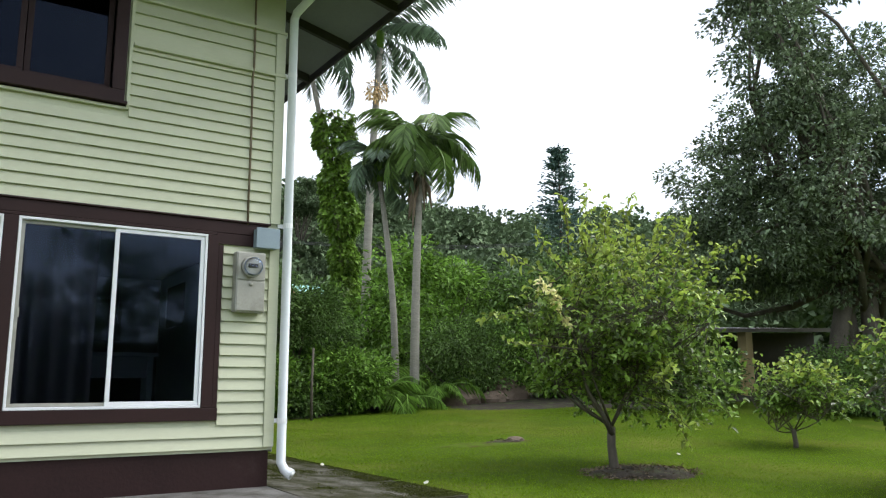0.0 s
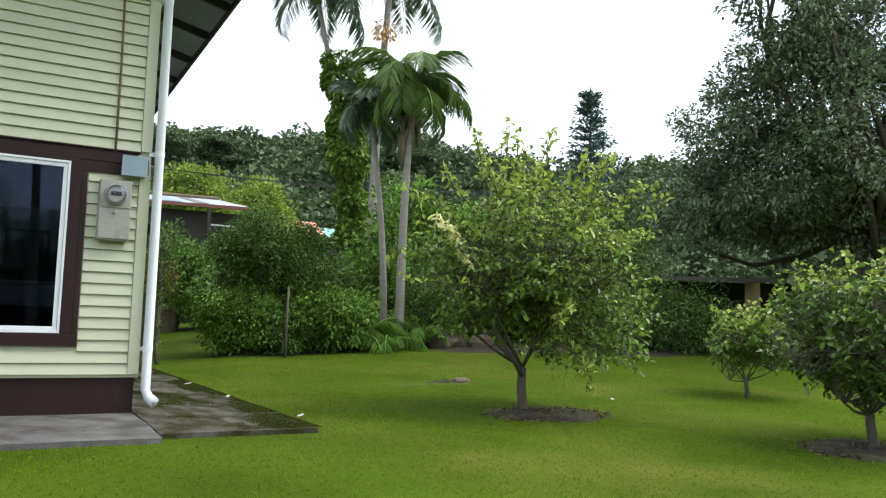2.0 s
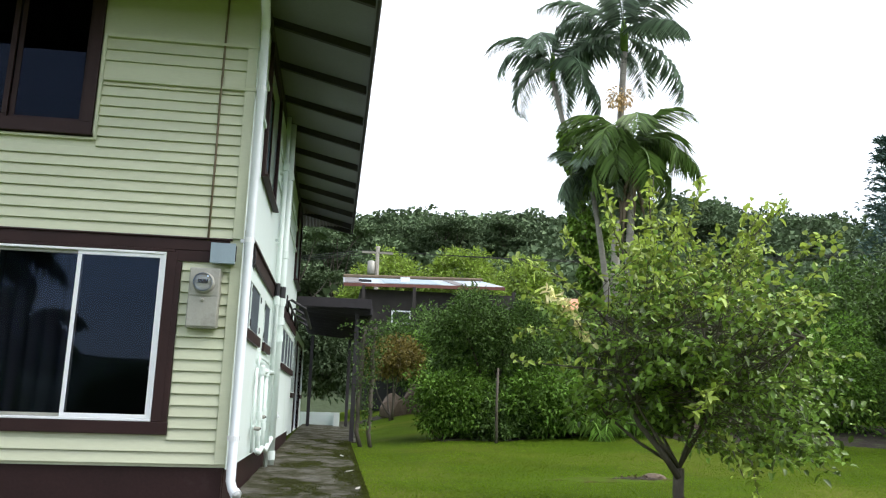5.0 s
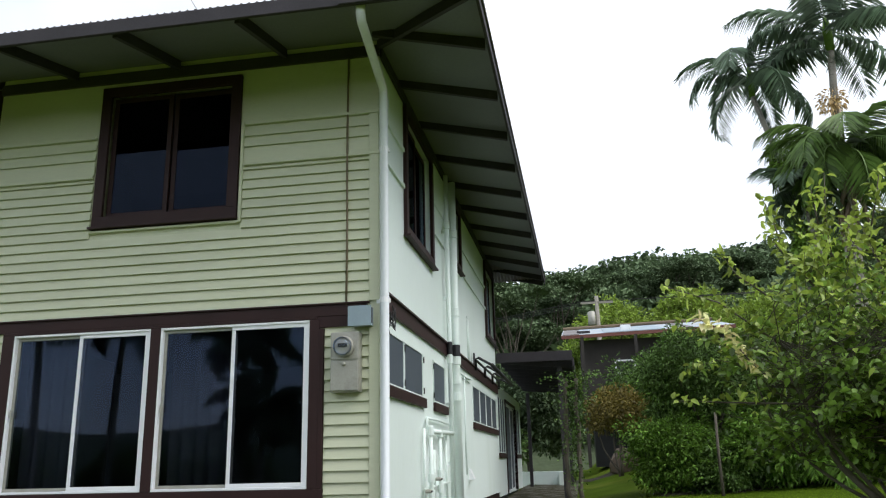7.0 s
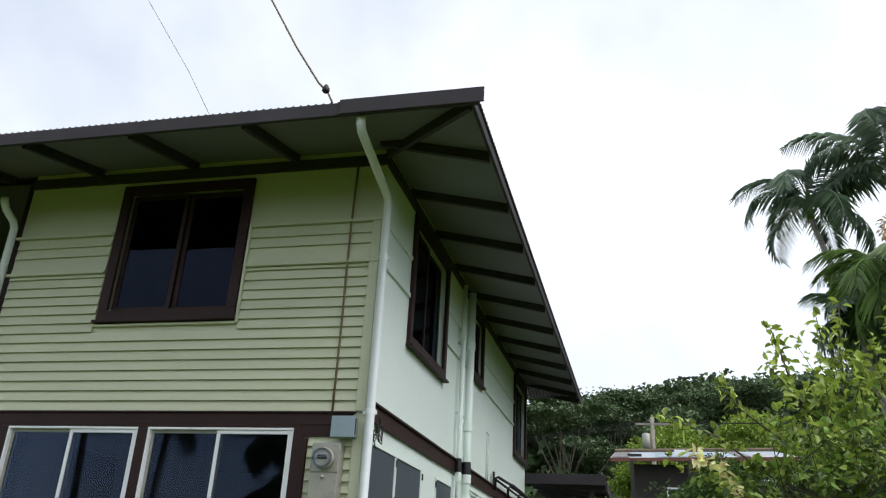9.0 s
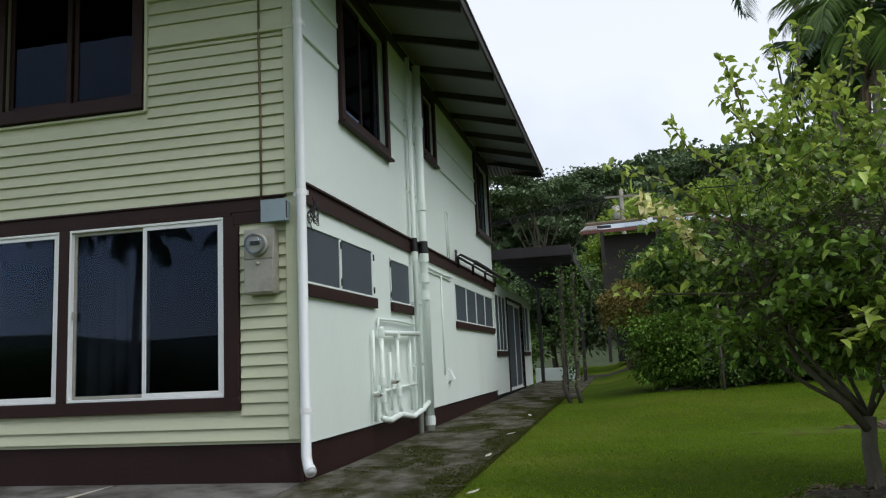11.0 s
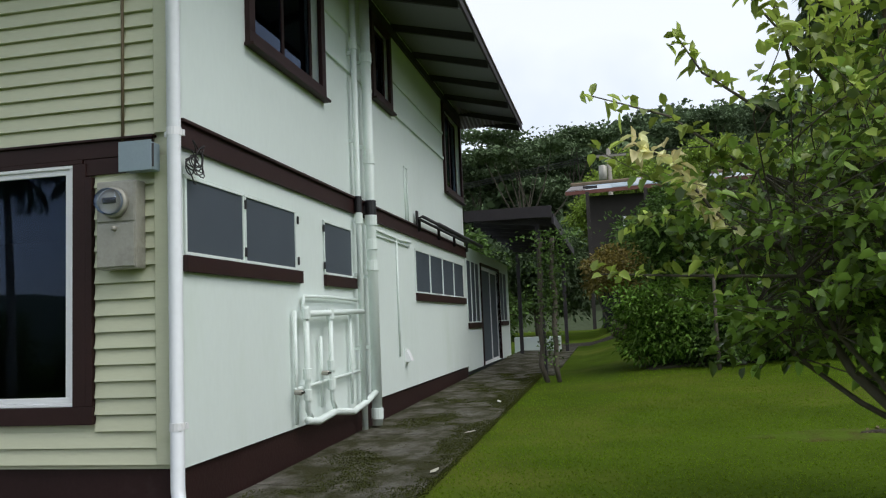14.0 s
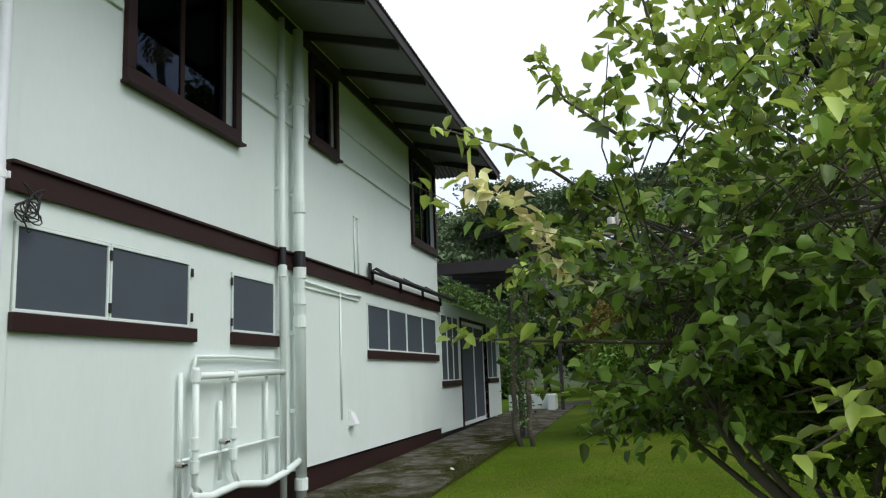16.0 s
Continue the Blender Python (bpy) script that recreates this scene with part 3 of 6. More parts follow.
part("door_frame", Build().box(PX - 0.1, 19.69, 0.17, PX + 0.03, 19.75, 2.40).box(PX - 0.1, 22.5, 0.17, PX + 0.03, 22.56, 2.40).box(PX - 0.1, 19.75, 2.335, PX + 0.03, 22.5, 2.40), M_BROWN, d, "dark brown frame", bevel=0.004)


# ---- roof ----
RX0, RX1, RY0, RY1, RZ, RS = -10.9, 4.02, 5.90, 18.30, 5.025, 0.23


def corrugated():
    """A hip roof of corrugated sheet: each slope a row of waves that run up to its hips."""
    b = Build()
    step = 0.076 / 4
    half = (RY1 - RY0) / 2
    for side in range(4):
        u0, u1 = (RX0, RX1) if side % 2 == 0 else (RY0, RY1)
        n = int((u1 - u0) / step)
        k0 = len(b.v)
        for i in range(n + 1):
            u = u0 + (u1 - u0) * i / n
            d = min(u - u0, u1 - u, half)
            wave = 0.014 * math.sin(i * math.pi / 2)
            for k, run in enumerate((0.0, d)):
                z = RZ + RS * run + wave + 0.012
                if side == 0:
                    b.v.append((u, RY0 + run, z))
                elif side == 1:
                    b.v.append((RX1 - run, u, z))
                elif side == 2:
                    b.v.append((u, RY1 - run, z))
                else:
                    b.v.append((RX0 + run, u, z))
        for i in range(n):
            q = k0 + 2 * i
            b.f.append((q, q + 2, q + 3, q + 1))
    me = structure("roof", b, M_ROOF, "low hip roof of weathered corrugated metal sheets", "roof")
    mod = me.modifiers.new("sheet", "SOLIDIFY")
    mod.thickness = 0.004
    return me


corrugated()
# boards of the open soffit, following the slope
def soffit():
    b = Build()
    t, lo = 0.02, -0.03
    ox, oy = RX1 - 0.03, RY0 + 0.03
    ix = FX - 0.1
    def zz(run):
        return RZ + lo + RS * run
    run = ox - ix
    lowq = [(RX0, oy, zz(0)), (ox, oy, zz(0)), (ix, oy + run, zz(run)), (RX0, oy + run, zz(run))]
    b.hexa(lowq, [(x, y, z + t) for x, y, z in lowq])
    q2 = [(ox, oy, zz(0)), (ox, RY1 - 0.03, zz(0)), (ix, RY1 - 0.03, zz(run)), (ix, oy + run, zz(run))]
    b.hexa(q2, [(x, y, z + t) for x, y, z in q2])
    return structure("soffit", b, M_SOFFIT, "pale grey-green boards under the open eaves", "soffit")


soffit()
raft = thing("rafters", (FX, FY, 5.1), "dark stained rafter tails under the eaves", "rafter", kind="structure")


def rafter(p, q, w=0.05, h=0.11):
    p, q = Vector(p), Vector(q)
    side = (q - p).cross(Vector((0, 0, 1))).normalized() * (w / 2)
    dn = Vector((0, 0, -h))
    b = Build().hexa([p - side, p + side, q + side, q - side], [p - side + dn, p + side + dn, q + side + dn, q - side + dn])
    part("rafter", b, M_RAFTER, raft)


zlo, run = RZ - 0.034, RX1 - 0.06 - FX
y = 6.95
while y < RY1:
    rafter((RX1 - 0.07, y, zlo + RS * 0.05), (FX + 0.001, y, zlo + RS * 1.3))
    y += 1.19
rafter((RX1 - 0.07, RY1 - 0.06, zlo + 0.01), (FX - 0.3, RY1 - 0.06, zlo + RS * 1.5))
rafter((RX1 - 0.07, RY0 + 0.08, zlo + 0.005), (FX, FY - 0.01, zlo + RS * 1.3))
x = 1.75
while x > -10:
    rafter((x, RY0 + 0.07, zlo + RS * 0.05), (x, FY - 0.035, zlo + RS * 1.3))
    x -= 1.235
b = Build().box(RX0, RY0 - 0.02, 4.89, RX1 + 0.03, RY0 + 0.02, 5.025).box(2.75, RY0 - 0.035, 4.895, RX1 + 0.08, RY0 - 0.021, 5.048)
structure("fascia_front", b, M_RAFTER, "dark brown fascia board along the front eave", "fascia", bevel=0.005)
b = Build().box(RX1 - 0.05, RY0 + 0.022, 4.91, RX1 - 0.02, RY1, 5.015)
structure("fascia_side", b, M_RAFTER, "dark thin fascia board along the side eave", "fascia", bevel=0.004)
b = Build().box(FX + 0.002, FY, 5.08, FX + 0.035, YB, 5.2).box(XL, FY - 0.035, 5.10, FX, FY - 0.002, 5.22)
structure("trim_plate", b, M_RAFTER, "dark board where the wall meets the eaves", "trim")


# ---- recessed wing with lanai ----
b = Build().box(-9.4, 8.60, 0.0, XL - 0.001, 8.74, 2.62).box(-9.4, 9.9, 2.62, XL - 0.001, 10.0, 5.2).box(XL - 0.1, FY + 0.03, 0.0, XL - 0.004, 9.9, 5.2)
structure("wall_wing", b, M_BASE, "dark brown wall of the recessed wing", "wall")
structure("floor_lanai", Build().box(-9.4, 7.65, 2.60, XL - 0.105, 9.9, 2.72), M_WOODDARK, "upper lanai floor", "floor")
b = Build()
for k in range(3):
    b.box(-9.4, 7.60, 2.73 + 0.1 * k, XL - 0.105, 7.63, 2.825 + 0.1 * k)
structure("lanai_apron", b, M_SIDING, "pale siding apron under the lanai rail", "wall")
rail = thing("railing", (-4, 7.6, 3.05), "thin metal lanai railing", "railing")
part("rail", Build().tube([(-9.3, 7.61, 3.55), (XL - 0.12, 7.61, 3.55)], 0.018), M_GREYMETAL, rail)
part("rail", Build().tube([(-9.3, 7.61, 3.25), (XL - 0.12, 7.61, 3.25)], 0.014), M_GREYMETAL, rail)
for k in range(7):
    part("post", Build().tube([(XL - 0.15 - k * 1.1, 7.61, 3.03), (XL - 0.15 - k * 1.1, 7.61, 3.56)], 0.014), M_GREYMETAL, rail)
M_LAMP = bpy.data.materials.new("warm_bulb")
M_LAMP.use_nodes = True
M_LAMP.node_tree.nodes["Principled BSDF"].inputs["Emission Color"].default_value = (1, 0.45, 0.15, 1)
M_LAMP.node_tree.nodes["Principled BSDF"].inputs["Emission Strength"].default_value = 25
lamp = thing("wall_lamp", (-1.96, 7.60, 4.12), "small lit lamp on the lanai post", "lamp")
part("bulb", Build().lathe((-1.96, 7.60, 4.12), (0, 0, 1), [(-0.02, 0.005), (-0.01, 0.018), (0.01, 0.018), (0.025, 0.008)], 10), M_LAMP, lamp, "glowing warm bulb", smooth=True)
part("lamp_base", Build().tube([(-1.96, 7.60, 4.145), (-1.96, 7.60, 4.2), (-1.905, 7.60, 4.2)], 0.012), M_BLACK, lamp)


# ---- patio ----
b = Build()
q = [(2.8, 17.95, 3.24), (4.5, 17.95, 3.06), (4.5, 26.5, 3.06), (2.8, 26.5, 3.24)]
b.hexa(q, [(x, y, z + 0.05) for x, y, z in q])
structure("patio_roof", b, M_RAFTER, "dark lean-to roof over the patio", "roof")
b = Build().box(2.8, 17.90, 3.08, 4.52, 17.945, 3.30).box(4.505, 17.95, 2.94, 4.55, 26.5, 3.15)
structure("patio_fascia", b, M_RAFTER, "dark brown fascia of the lean-to roof", "fascia", bevel=0.004)
pr = thing("patio_rafters", (3.8, 18.5, 2.8), "dark rafters under the lean-to roof", "rafter", kind="structure")
y = 18.25
while y < 26.4:
    a, c = Vector((2.8, y, 3.235)), Vector((4.5, y, 3.055))
    part("rafter", Build().hexa([a, a + Vector((0, 0.05, 0)), c + Vector((0, 0.05, 0)), c], [a + Vector((0, 0, -0.12)), a + Vector((0, 0.05, -0.12)), c + Vector((0, 0.05, -0.12)), c + Vector((0, 0, -0.12))]), M_RAFTER, pr)
    y += 0.85
for x, y in ((4.16, 18.2), (4.16, 26.3), (2.95, 25.2)):
    structure("patio_post", Build().box(x, y, 0.0, x + 0.1, y + 0.1, 2.98), M_RAFTER, "dark wooden patio post", "post", bevel=0.005)
structure("planter_wall", Build().box(2.6, 26.8, 0.0, 4.0, 27.0, 0.58).box(3.8, 26.2, 0.0, 4.0, 26.79, 0.58), M_MINT, "low pale garden wall at the patio end", "wall", bevel=0.01)


# ---- plants ----
rng = np.random.default_rng(7)


def unit(a):
    return a / np.maximum(np.linalg.norm(a, axis=1, keepdims=True), 1e-9)


def leaf_mesh(name, p, d, length, width, mat, parent, label="", fold=0.25, droop=0.15, fine=False):
    """Leaves as folded blades. p: stalk ends, d: directions, length and width: numbers or arrays."""
    n = len(p)
    d = unit(d)
    length = np.broadcast_to(np.asarray(length, float), (n,))[:, None]
    width = np.broadcast_to(np.asarray(width, float), (n,))[:, None]
    s = unit(np.cross(d, rng.normal(size=(n, 3)) * 0.45 + np.array([0, 0, 1.0])))
    up = np.cross(s, d)
    dn = np.array([0, 0, -1.0])
    if fine:
        pts = [p, p + d * length * 0.3 + s * width * 0.42 + up * width * fold, p + d * length * 0.3 - s * width * 0.42 + up * width * fold,
               p + d * length * 0.68 + s * width * 0.36 + up * width * fold + dn * length * droop * 0.4, p + d * length * 0.68 - s * width * 0.36 + up * width * fold + dn * length * droop * 0.4,
               p + d * length + dn * length * droop, p + d * length * 0.35 + dn * length * 0.02, p + d * length * 0.7 + dn * length * droop * 0.45]
        quads = [(0, 6, 1, 1), (0, 2, 6, 6), (1, 6, 7, 3), (6, 2, 4, 7), (3, 7, 5, 5), (7, 4, 5, 5)]
    else:
        pts = [p, p + d * length * 0.5 + s * width * 0.5 + up * width * fold, p + d * length + dn * length * droop, p + d * length * 0.5 - s * width * 0.5 + up * width * fold]
        quads = [(0, 1, 2, 2), (0, 2, 3, 3)]
    k = len(pts)
    v = np.stack(pts, axis=1).reshape(-1, 3) - np.array(ROOT[parent])
    faces = []
    base = np.arange(n)[:, None] * k
    tri = [q[:3] if q[2] == q[3] else q for q in quads]
    loops, sizes = [], []
    for q in tri:
        loops.append(base + np.array(q)[None, :])
        sizes.append(len(q))
    idx = np.concatenate(loops, axis=1).reshape(-1)
    totals = np.tile(np.array(sizes), n)
    starts = np.concatenate(([0], np.cumsum(totals)[:-1]))
    me = bpy.data.meshes.new(name)
    me.vertices.add(len(v))
    me.vertices.foreach_set("co", v.astype(np.float32).ravel())
    me.loops.add(len(idx))
    me.loops.foreach_set("vertex_index", idx.astype(np.int32))
    me.polygons.add(len(totals))
    me.polygons.foreach_set("loop_start", starts.astype(np.int32))
    me.update(calc_edges=True)
    me.validate()
    me.materials.append(mat)
    ob = new(name, me)
    ob.parent = parent
    ROOT[ob] = ROOT[parent]
    return tagged(ob, label, kind="stuff")


def clumps(centre, radii, count, per, size, seed, shell=0.55, lump=0.35, floor_at=None):
    """Leaf places and directions: clumps inside an uneven ellipsoid."""
    g = np.random.default_rng(seed)
    u = unit(g.normal(size=(count, 3)))
    wob = np.array([1 + lump * noise.noise((q[0] * 1.6 + seed, q[1] * 1.6, q[2] * 1.6)) * 1.6 for q in u])
    r = (shell + (1 - shell) * g.random(count) ** 0.6) * wob
    c = np.array(centre) + u * r[:, None] * np.array(radii)
    if floor_at is not None:
        c[:, 2] = np.maximum(c[:, 2], floor_at + 0.1 * g.random(count))
    cs = np.repeat(c, per, axis=0)
    off = unit(g.normal(size=(count * per, 3))) * (size * (0.7 + 0.9 * g.random((count * per, 1)) ** 0.5)) * np.repeat(0.6 + 0.8 * g.random((count, 1)), per, axis=0)
    off[:, 2] *= 0.75
    p = cs + off
    out = unit(p - np.array(centre)) * 0.4 + unit(off) * 0.8 + g.normal(size=p.shape) * 0.45 + np.array([0, 0, -0.1])
    return c, p, out


def limb_path(a, b, bend, g, n=5):
    a, b = Vector(a), Vector(b)
    w = Vector(g.normal(size=3)) * bend
    return [a.lerp(b, i / (n - 1)) + w * math.sin(math.pi * i / (n - 1)) for i in range(n)]


def shrub(name, at, radii, zc, count, per, size, leaf, mat, label, seed, category="shrub", group="garden shrubs", trunk=True, mat2=None):
    """A bush: a few stems from the ground and an uneven crown of leaves."""
    g = np.random.default_rng(seed)
    z0 = ground_z(at[0], at[1])
    t = thing(name, (at[0], at[1], z0), label, category, group)
    centre = (at[0], at[1], z0 + zc)
    if at[1] < 20:
        per, leaf = int(per * 1.5), leaf * 0.8
    c, p, d = clumps(centre, radii, count, per, size, seed, floor_at=z0 + 0.05)
    if trunk:
        for k in range(4):
            tip = c[int(g.integers(count))]
            start = (at[0] + g.normal() * 0.08, at[1] + g.normal() * 0.08, z0 - 0.05)
            r0 = 0.02 + 0.02 * max(radii)
            part("stem", Build().tube(limb_path(start, tip, 0.1 * max(radii), g), [r0, r0 * 0.85, r0 * 0.65, r0 * 0.45, r0 * 0.2], 6), M_BARK, t, smooth=True)
    leaf_mesh("crown", p, d, leaf * (0.7 + 0.6 * g.random(len(p))), leaf * 0.5, mat, t)
    if mat2:
        k = len(p) // 6
        sel = np.argsort(-(p[:, 2] + g.normal(size=len(p)) * 0.3 * radii[2]))[:k]
        leaf_mesh("new_growth", p[sel] + g.normal(size=(k, 3)) * 0.05, d[sel], leaf, leaf * 0.5, mat2, t, "lighter young leaves")
    return t


def citrus_tree(name, at, height, spread, trunk_r, twigs, per, leaf, seed, label, low=0.45, fine=True, leaf_mat=None):
    """Orchard tree: short trunk, forked limbs, twigs set with leaves."""
    g = np.random.default_rng(seed)
    z0 = ground_z(*at)
    base = Vector((at[0], at[1], z0))
    t = thing(name, base, label, "tree", "citrus trees")
    fork = base + Vector((0.02, 0.03, 0.52 * height / 3))
    trunk = part("trunk", Build().tube([base + Vector((0, 0, -0.1)), base + Vector((0.01, 0, 0.08)), base + Vector((0, 0.02, 0.3)), fork],
                                       [trunk_r * 1.5, trunk_r * 1.1, trunk_r, trunk_r * 0.95], 10), M_BARK, t, smooth=True)
    tips, dirs = [], []
    nl = 7
    for i in range(nl):
        az = 2 * math.pi * i / nl + g.normal() * 0.25
        el = 0.35 + 0.75 * g.random()
        reach = spread * (0.55 + 0.2 * g.random())
        end = fork + Vector((math.cos(az) * reach * math.cos(el) * 1.25, math.sin(az) * reach * math.cos(el) * 1.25, (height - 0.6) * (0.30 + 0.45 * math.sin(el))))
        path = limb_path(fork, end, 0.12 * spread, g, 6)
        r = trunk_r * 0.37
        part("limb", Build().tube(path, [r, r * 0.8, r * 0.62, r * 0.48, r * 0.36, r * 0.2], 7), M_BARK, t, smooth=True)
        tips.append(path)
    # twigs spring from the limbs and reach an uneven outline
    b = Build()
    pl, dl = [], []
    centre = base + Vector((0.12 * spread, -0.05, height * 0.53))
    for k in range(twigs):
        path = tips[int(g.integers(nl))]
        s = path[int(g.integers(2, 6))]
        u = Vector(unit(g.normal(size=(1, 3)))[0])
        rr = 0.46 + 0.54 * g.random() ** 0.6 + 0.6 * noise.noise((u.x * 2.2 + seed, u.y * 2.2, u.z * 2.2))
        end = centre + Vector((u.x * spread * rr, u.y * spread * rr, u.z * height * 0.46 * rr))
        if u.z > 0.55 and g.random() < 0.35:
            end.z += 0.35 * height / 3 * g.random()
        if end.x - base.x < 0.3:
            f = 0.58 + 0.42 * min(1, max(0, (end.z - z0 - 0.5) / 1.4))
            end.x, end.y = base.x + (end.x - base.x) * f, base.y + (end.y - base.y) * f
        floor_z = low + (0.4 * height / 3 if end.x - base.x < 0.35 * spread else 0)
        if end.y < base.y - 0.25 and end.x < base.x + 0.3 and height > 2.5:
            floor_z = 1.28
        end.z = max(end.z, z0 + floor_z * (0.8 + 0.5 * g.random()))
        way = end - s
        if way.length > spread * 1.1:
            s = end - way.normalized() * spread * 1.1
        mid = s.lerp(end, 0.5) + Vector(g.normal(size=3)) * 0.08 + Vector((0, 0, 0.06))
        b.tube([s, mid, end], [0.006, 0.004, 0.002], 4, caps=False)
        dv = (end - mid).normalized()
        for q in range(per):
            f = 0.25 + 0.8 * q / per
            pos = mid.lerp(end, f) if f < 1 else end
            pl.append(pos + Vector(g.normal(size=3)) * 0.035)
            dl.append(Vector(g.normal(size=3)) * 0.75 + dv * 0.55 + Vector((0, 0, 0.1)))
    tagged(part("twig", b, M_BARK, t), kind="stuff")
    p, d = np.array(pl), np.array(dl)
    hgt = (p[:, 2] - z0) / height + g.normal(size=len(p)) * 0.17
    out = np.linalg.norm((p - np.array(centre)) / np.array([spread, spread, height * 0.46]), axis=1)
    # Lighter leaves high and outermost: young growth plus light painted into the colour.
    young = (hgt + 0.4 * out > (1.25 if leaf_mat else 1.07))
    for sel, mat, nm, lb in ((~young, leaf_mat or M_CITRUS, "crown", ""), (young, M_CITRUS2, "new_growth", "light green young and lit outer leaves")):
        n = int(sel.sum())
        leaf_mesh(nm, p[sel], d[sel], leaf * (0.6 + 0.7 * g.random(n)), leaf * 0.74, mat, t, lb, fine=fine)
    return t


def frond_mesh(length, width, leaflets, mat, name, droop, seed):
    """One pinnate frond that starts at the origin and leaves along +x, arching down."""
    g = np.random.default_rng(seed)
    pts, tang = [], []
    p, a = Vector((0, 0, 0)), radians(35)
    n = 14
    for i in range(n + 1):
        pts.append(p.copy())
        dv = Vector((math.cos(a), 0, math.sin(a)))
        tang.append(dv)
        p = p + dv * length / n
        a -= radians(droop) / n * (0.5 + 1.2 * i / n)
    b = Build().tube(pts, [0.03 * (1 - 0.85 * i / n) for i in range(n + 1)], 5)
    for i in range(leaflets):
        f = 0.12 + 0.88 * i / leaflets
        k = min(int(f * n), n - 1)
        c = pts[k].lerp(pts[k + 1], f * n - k)
        w = width * (0.35 + 1.0 * math.sin(math.pi * min(1, f * 0.88 + 0.1))) * (0.85 + 0.3 * g.random())
        for s in (-1, 1):
            d = (tang[k] * 0.55 + Vector((0, s, 0)) * 0.9 + Vector((0, 0, -0.25 - 0.5 * g.random()))).normalized()
            e = c + d * w
            side = tang[k] * (0.014 + 0.006 * length)
            mid = c.lerp(e, 0.5)
            e.z -= w * (0.25 + 0.2 * g.random())
            b.add([c, mid + side * 0.6, e, mid - side * 0.6], [(0, 1, 2), (0, 2, 3)])
    me = bpy.data.meshes.new(name)
    me.from_pydata(b.v, [], b.f)
    me.materials.append(mat)
    return me


def palm(name, at, crown_z, lean, trunk_r, length, width, fronds, mat, label, seed, husk=False, droop=130):
    g = np.random.default_rng(seed)
    z0 = ground_z(*at)
    t = thing(name, (at[0], at[1], z0), label, "palm tree", "garden palms")
    top = Vector((at[0] + lean[0], at[1] + lean[1], crown_z))
    base = Vector((at[0], at[1], z0 - 0.1))
    path = [base.lerp(top, i / 8) + Vector((lean[0], lean[1], 0)) * (-0.25 * math.sin(math.pi * i / 8)) for i in range(9)]
    b = Build().tube(path, [trunk_r * (1.25 - 0.06 * i) for i in range(9)], 10)
    for i in range(1, 30):
        f = i / 30 * 8
        k = min(int(f), 7)
        c = path[k].lerp(path[k + 1], f - k)
        b.lathe(c, (0, 0, 1), [(-0.015, trunk_r * 0.8), (0, trunk_r * (1.30 - 0.06 * f)), (0.015, trunk_r * 0.8)], 10)
    part("trunk", b, M_PALMBARK, t, smooth=True)
    part("crownshaft", Build().tube([top, top + Vector((0, 0, length * 0.22)), top + Vector((0, 0, length * 0.34))], [trunk_r * 0.95, trunk_r * 1.05, trunk_r * 0.5], 10), M_BUSHLEAF if not husk else M_HUSK, t, "green crownshaft" if not husk else "brown fibrous crown base", smooth=True)
    meshes = [frond_mesh(length * q, width, 46, mat, "frond", droop * w, seed + i) for i, (q, w) in enumerate(((1.0, 1.0), (0.9, 1.25), (1.05, 0.8)))]
    for i in range(fronds):
        ob = new("frond", meshes[i % 3])
        ob.parent = t
        el = -38 + 95 * (i / fronds) + g.normal() * 6
        ob.matrix_basis = Matrix.Translation(top - Vector(ROOT[t]) + Vector((0, 0, length * 0.2))) @ Euler((0, radians(38 - el - 30), i * 2.399 + g.normal() * 0.15)).to_matrix().to_4x4()
        ROOT[ob] = ROOT[t]
    if husk:
        for k in range(9):
            az = g.random() * 6.28
            a = top + Vector((0, 0, 0.1 - 0.08 * k))
            e = a + Vector((math.cos(az) * 0.35, math.sin(az) * 0.35, -0.9 - 0.6 * g.random()))
            part("dry_frond", Build().tube([a, a.lerp(e, 0.4) + Vector((math.cos(az), math.sin(az), 0)) * 0.12, e], [0.05, 0.06, 0.015], 5), M_HUSK, t, "dead brown frond hanging down", smooth=True)
    return t


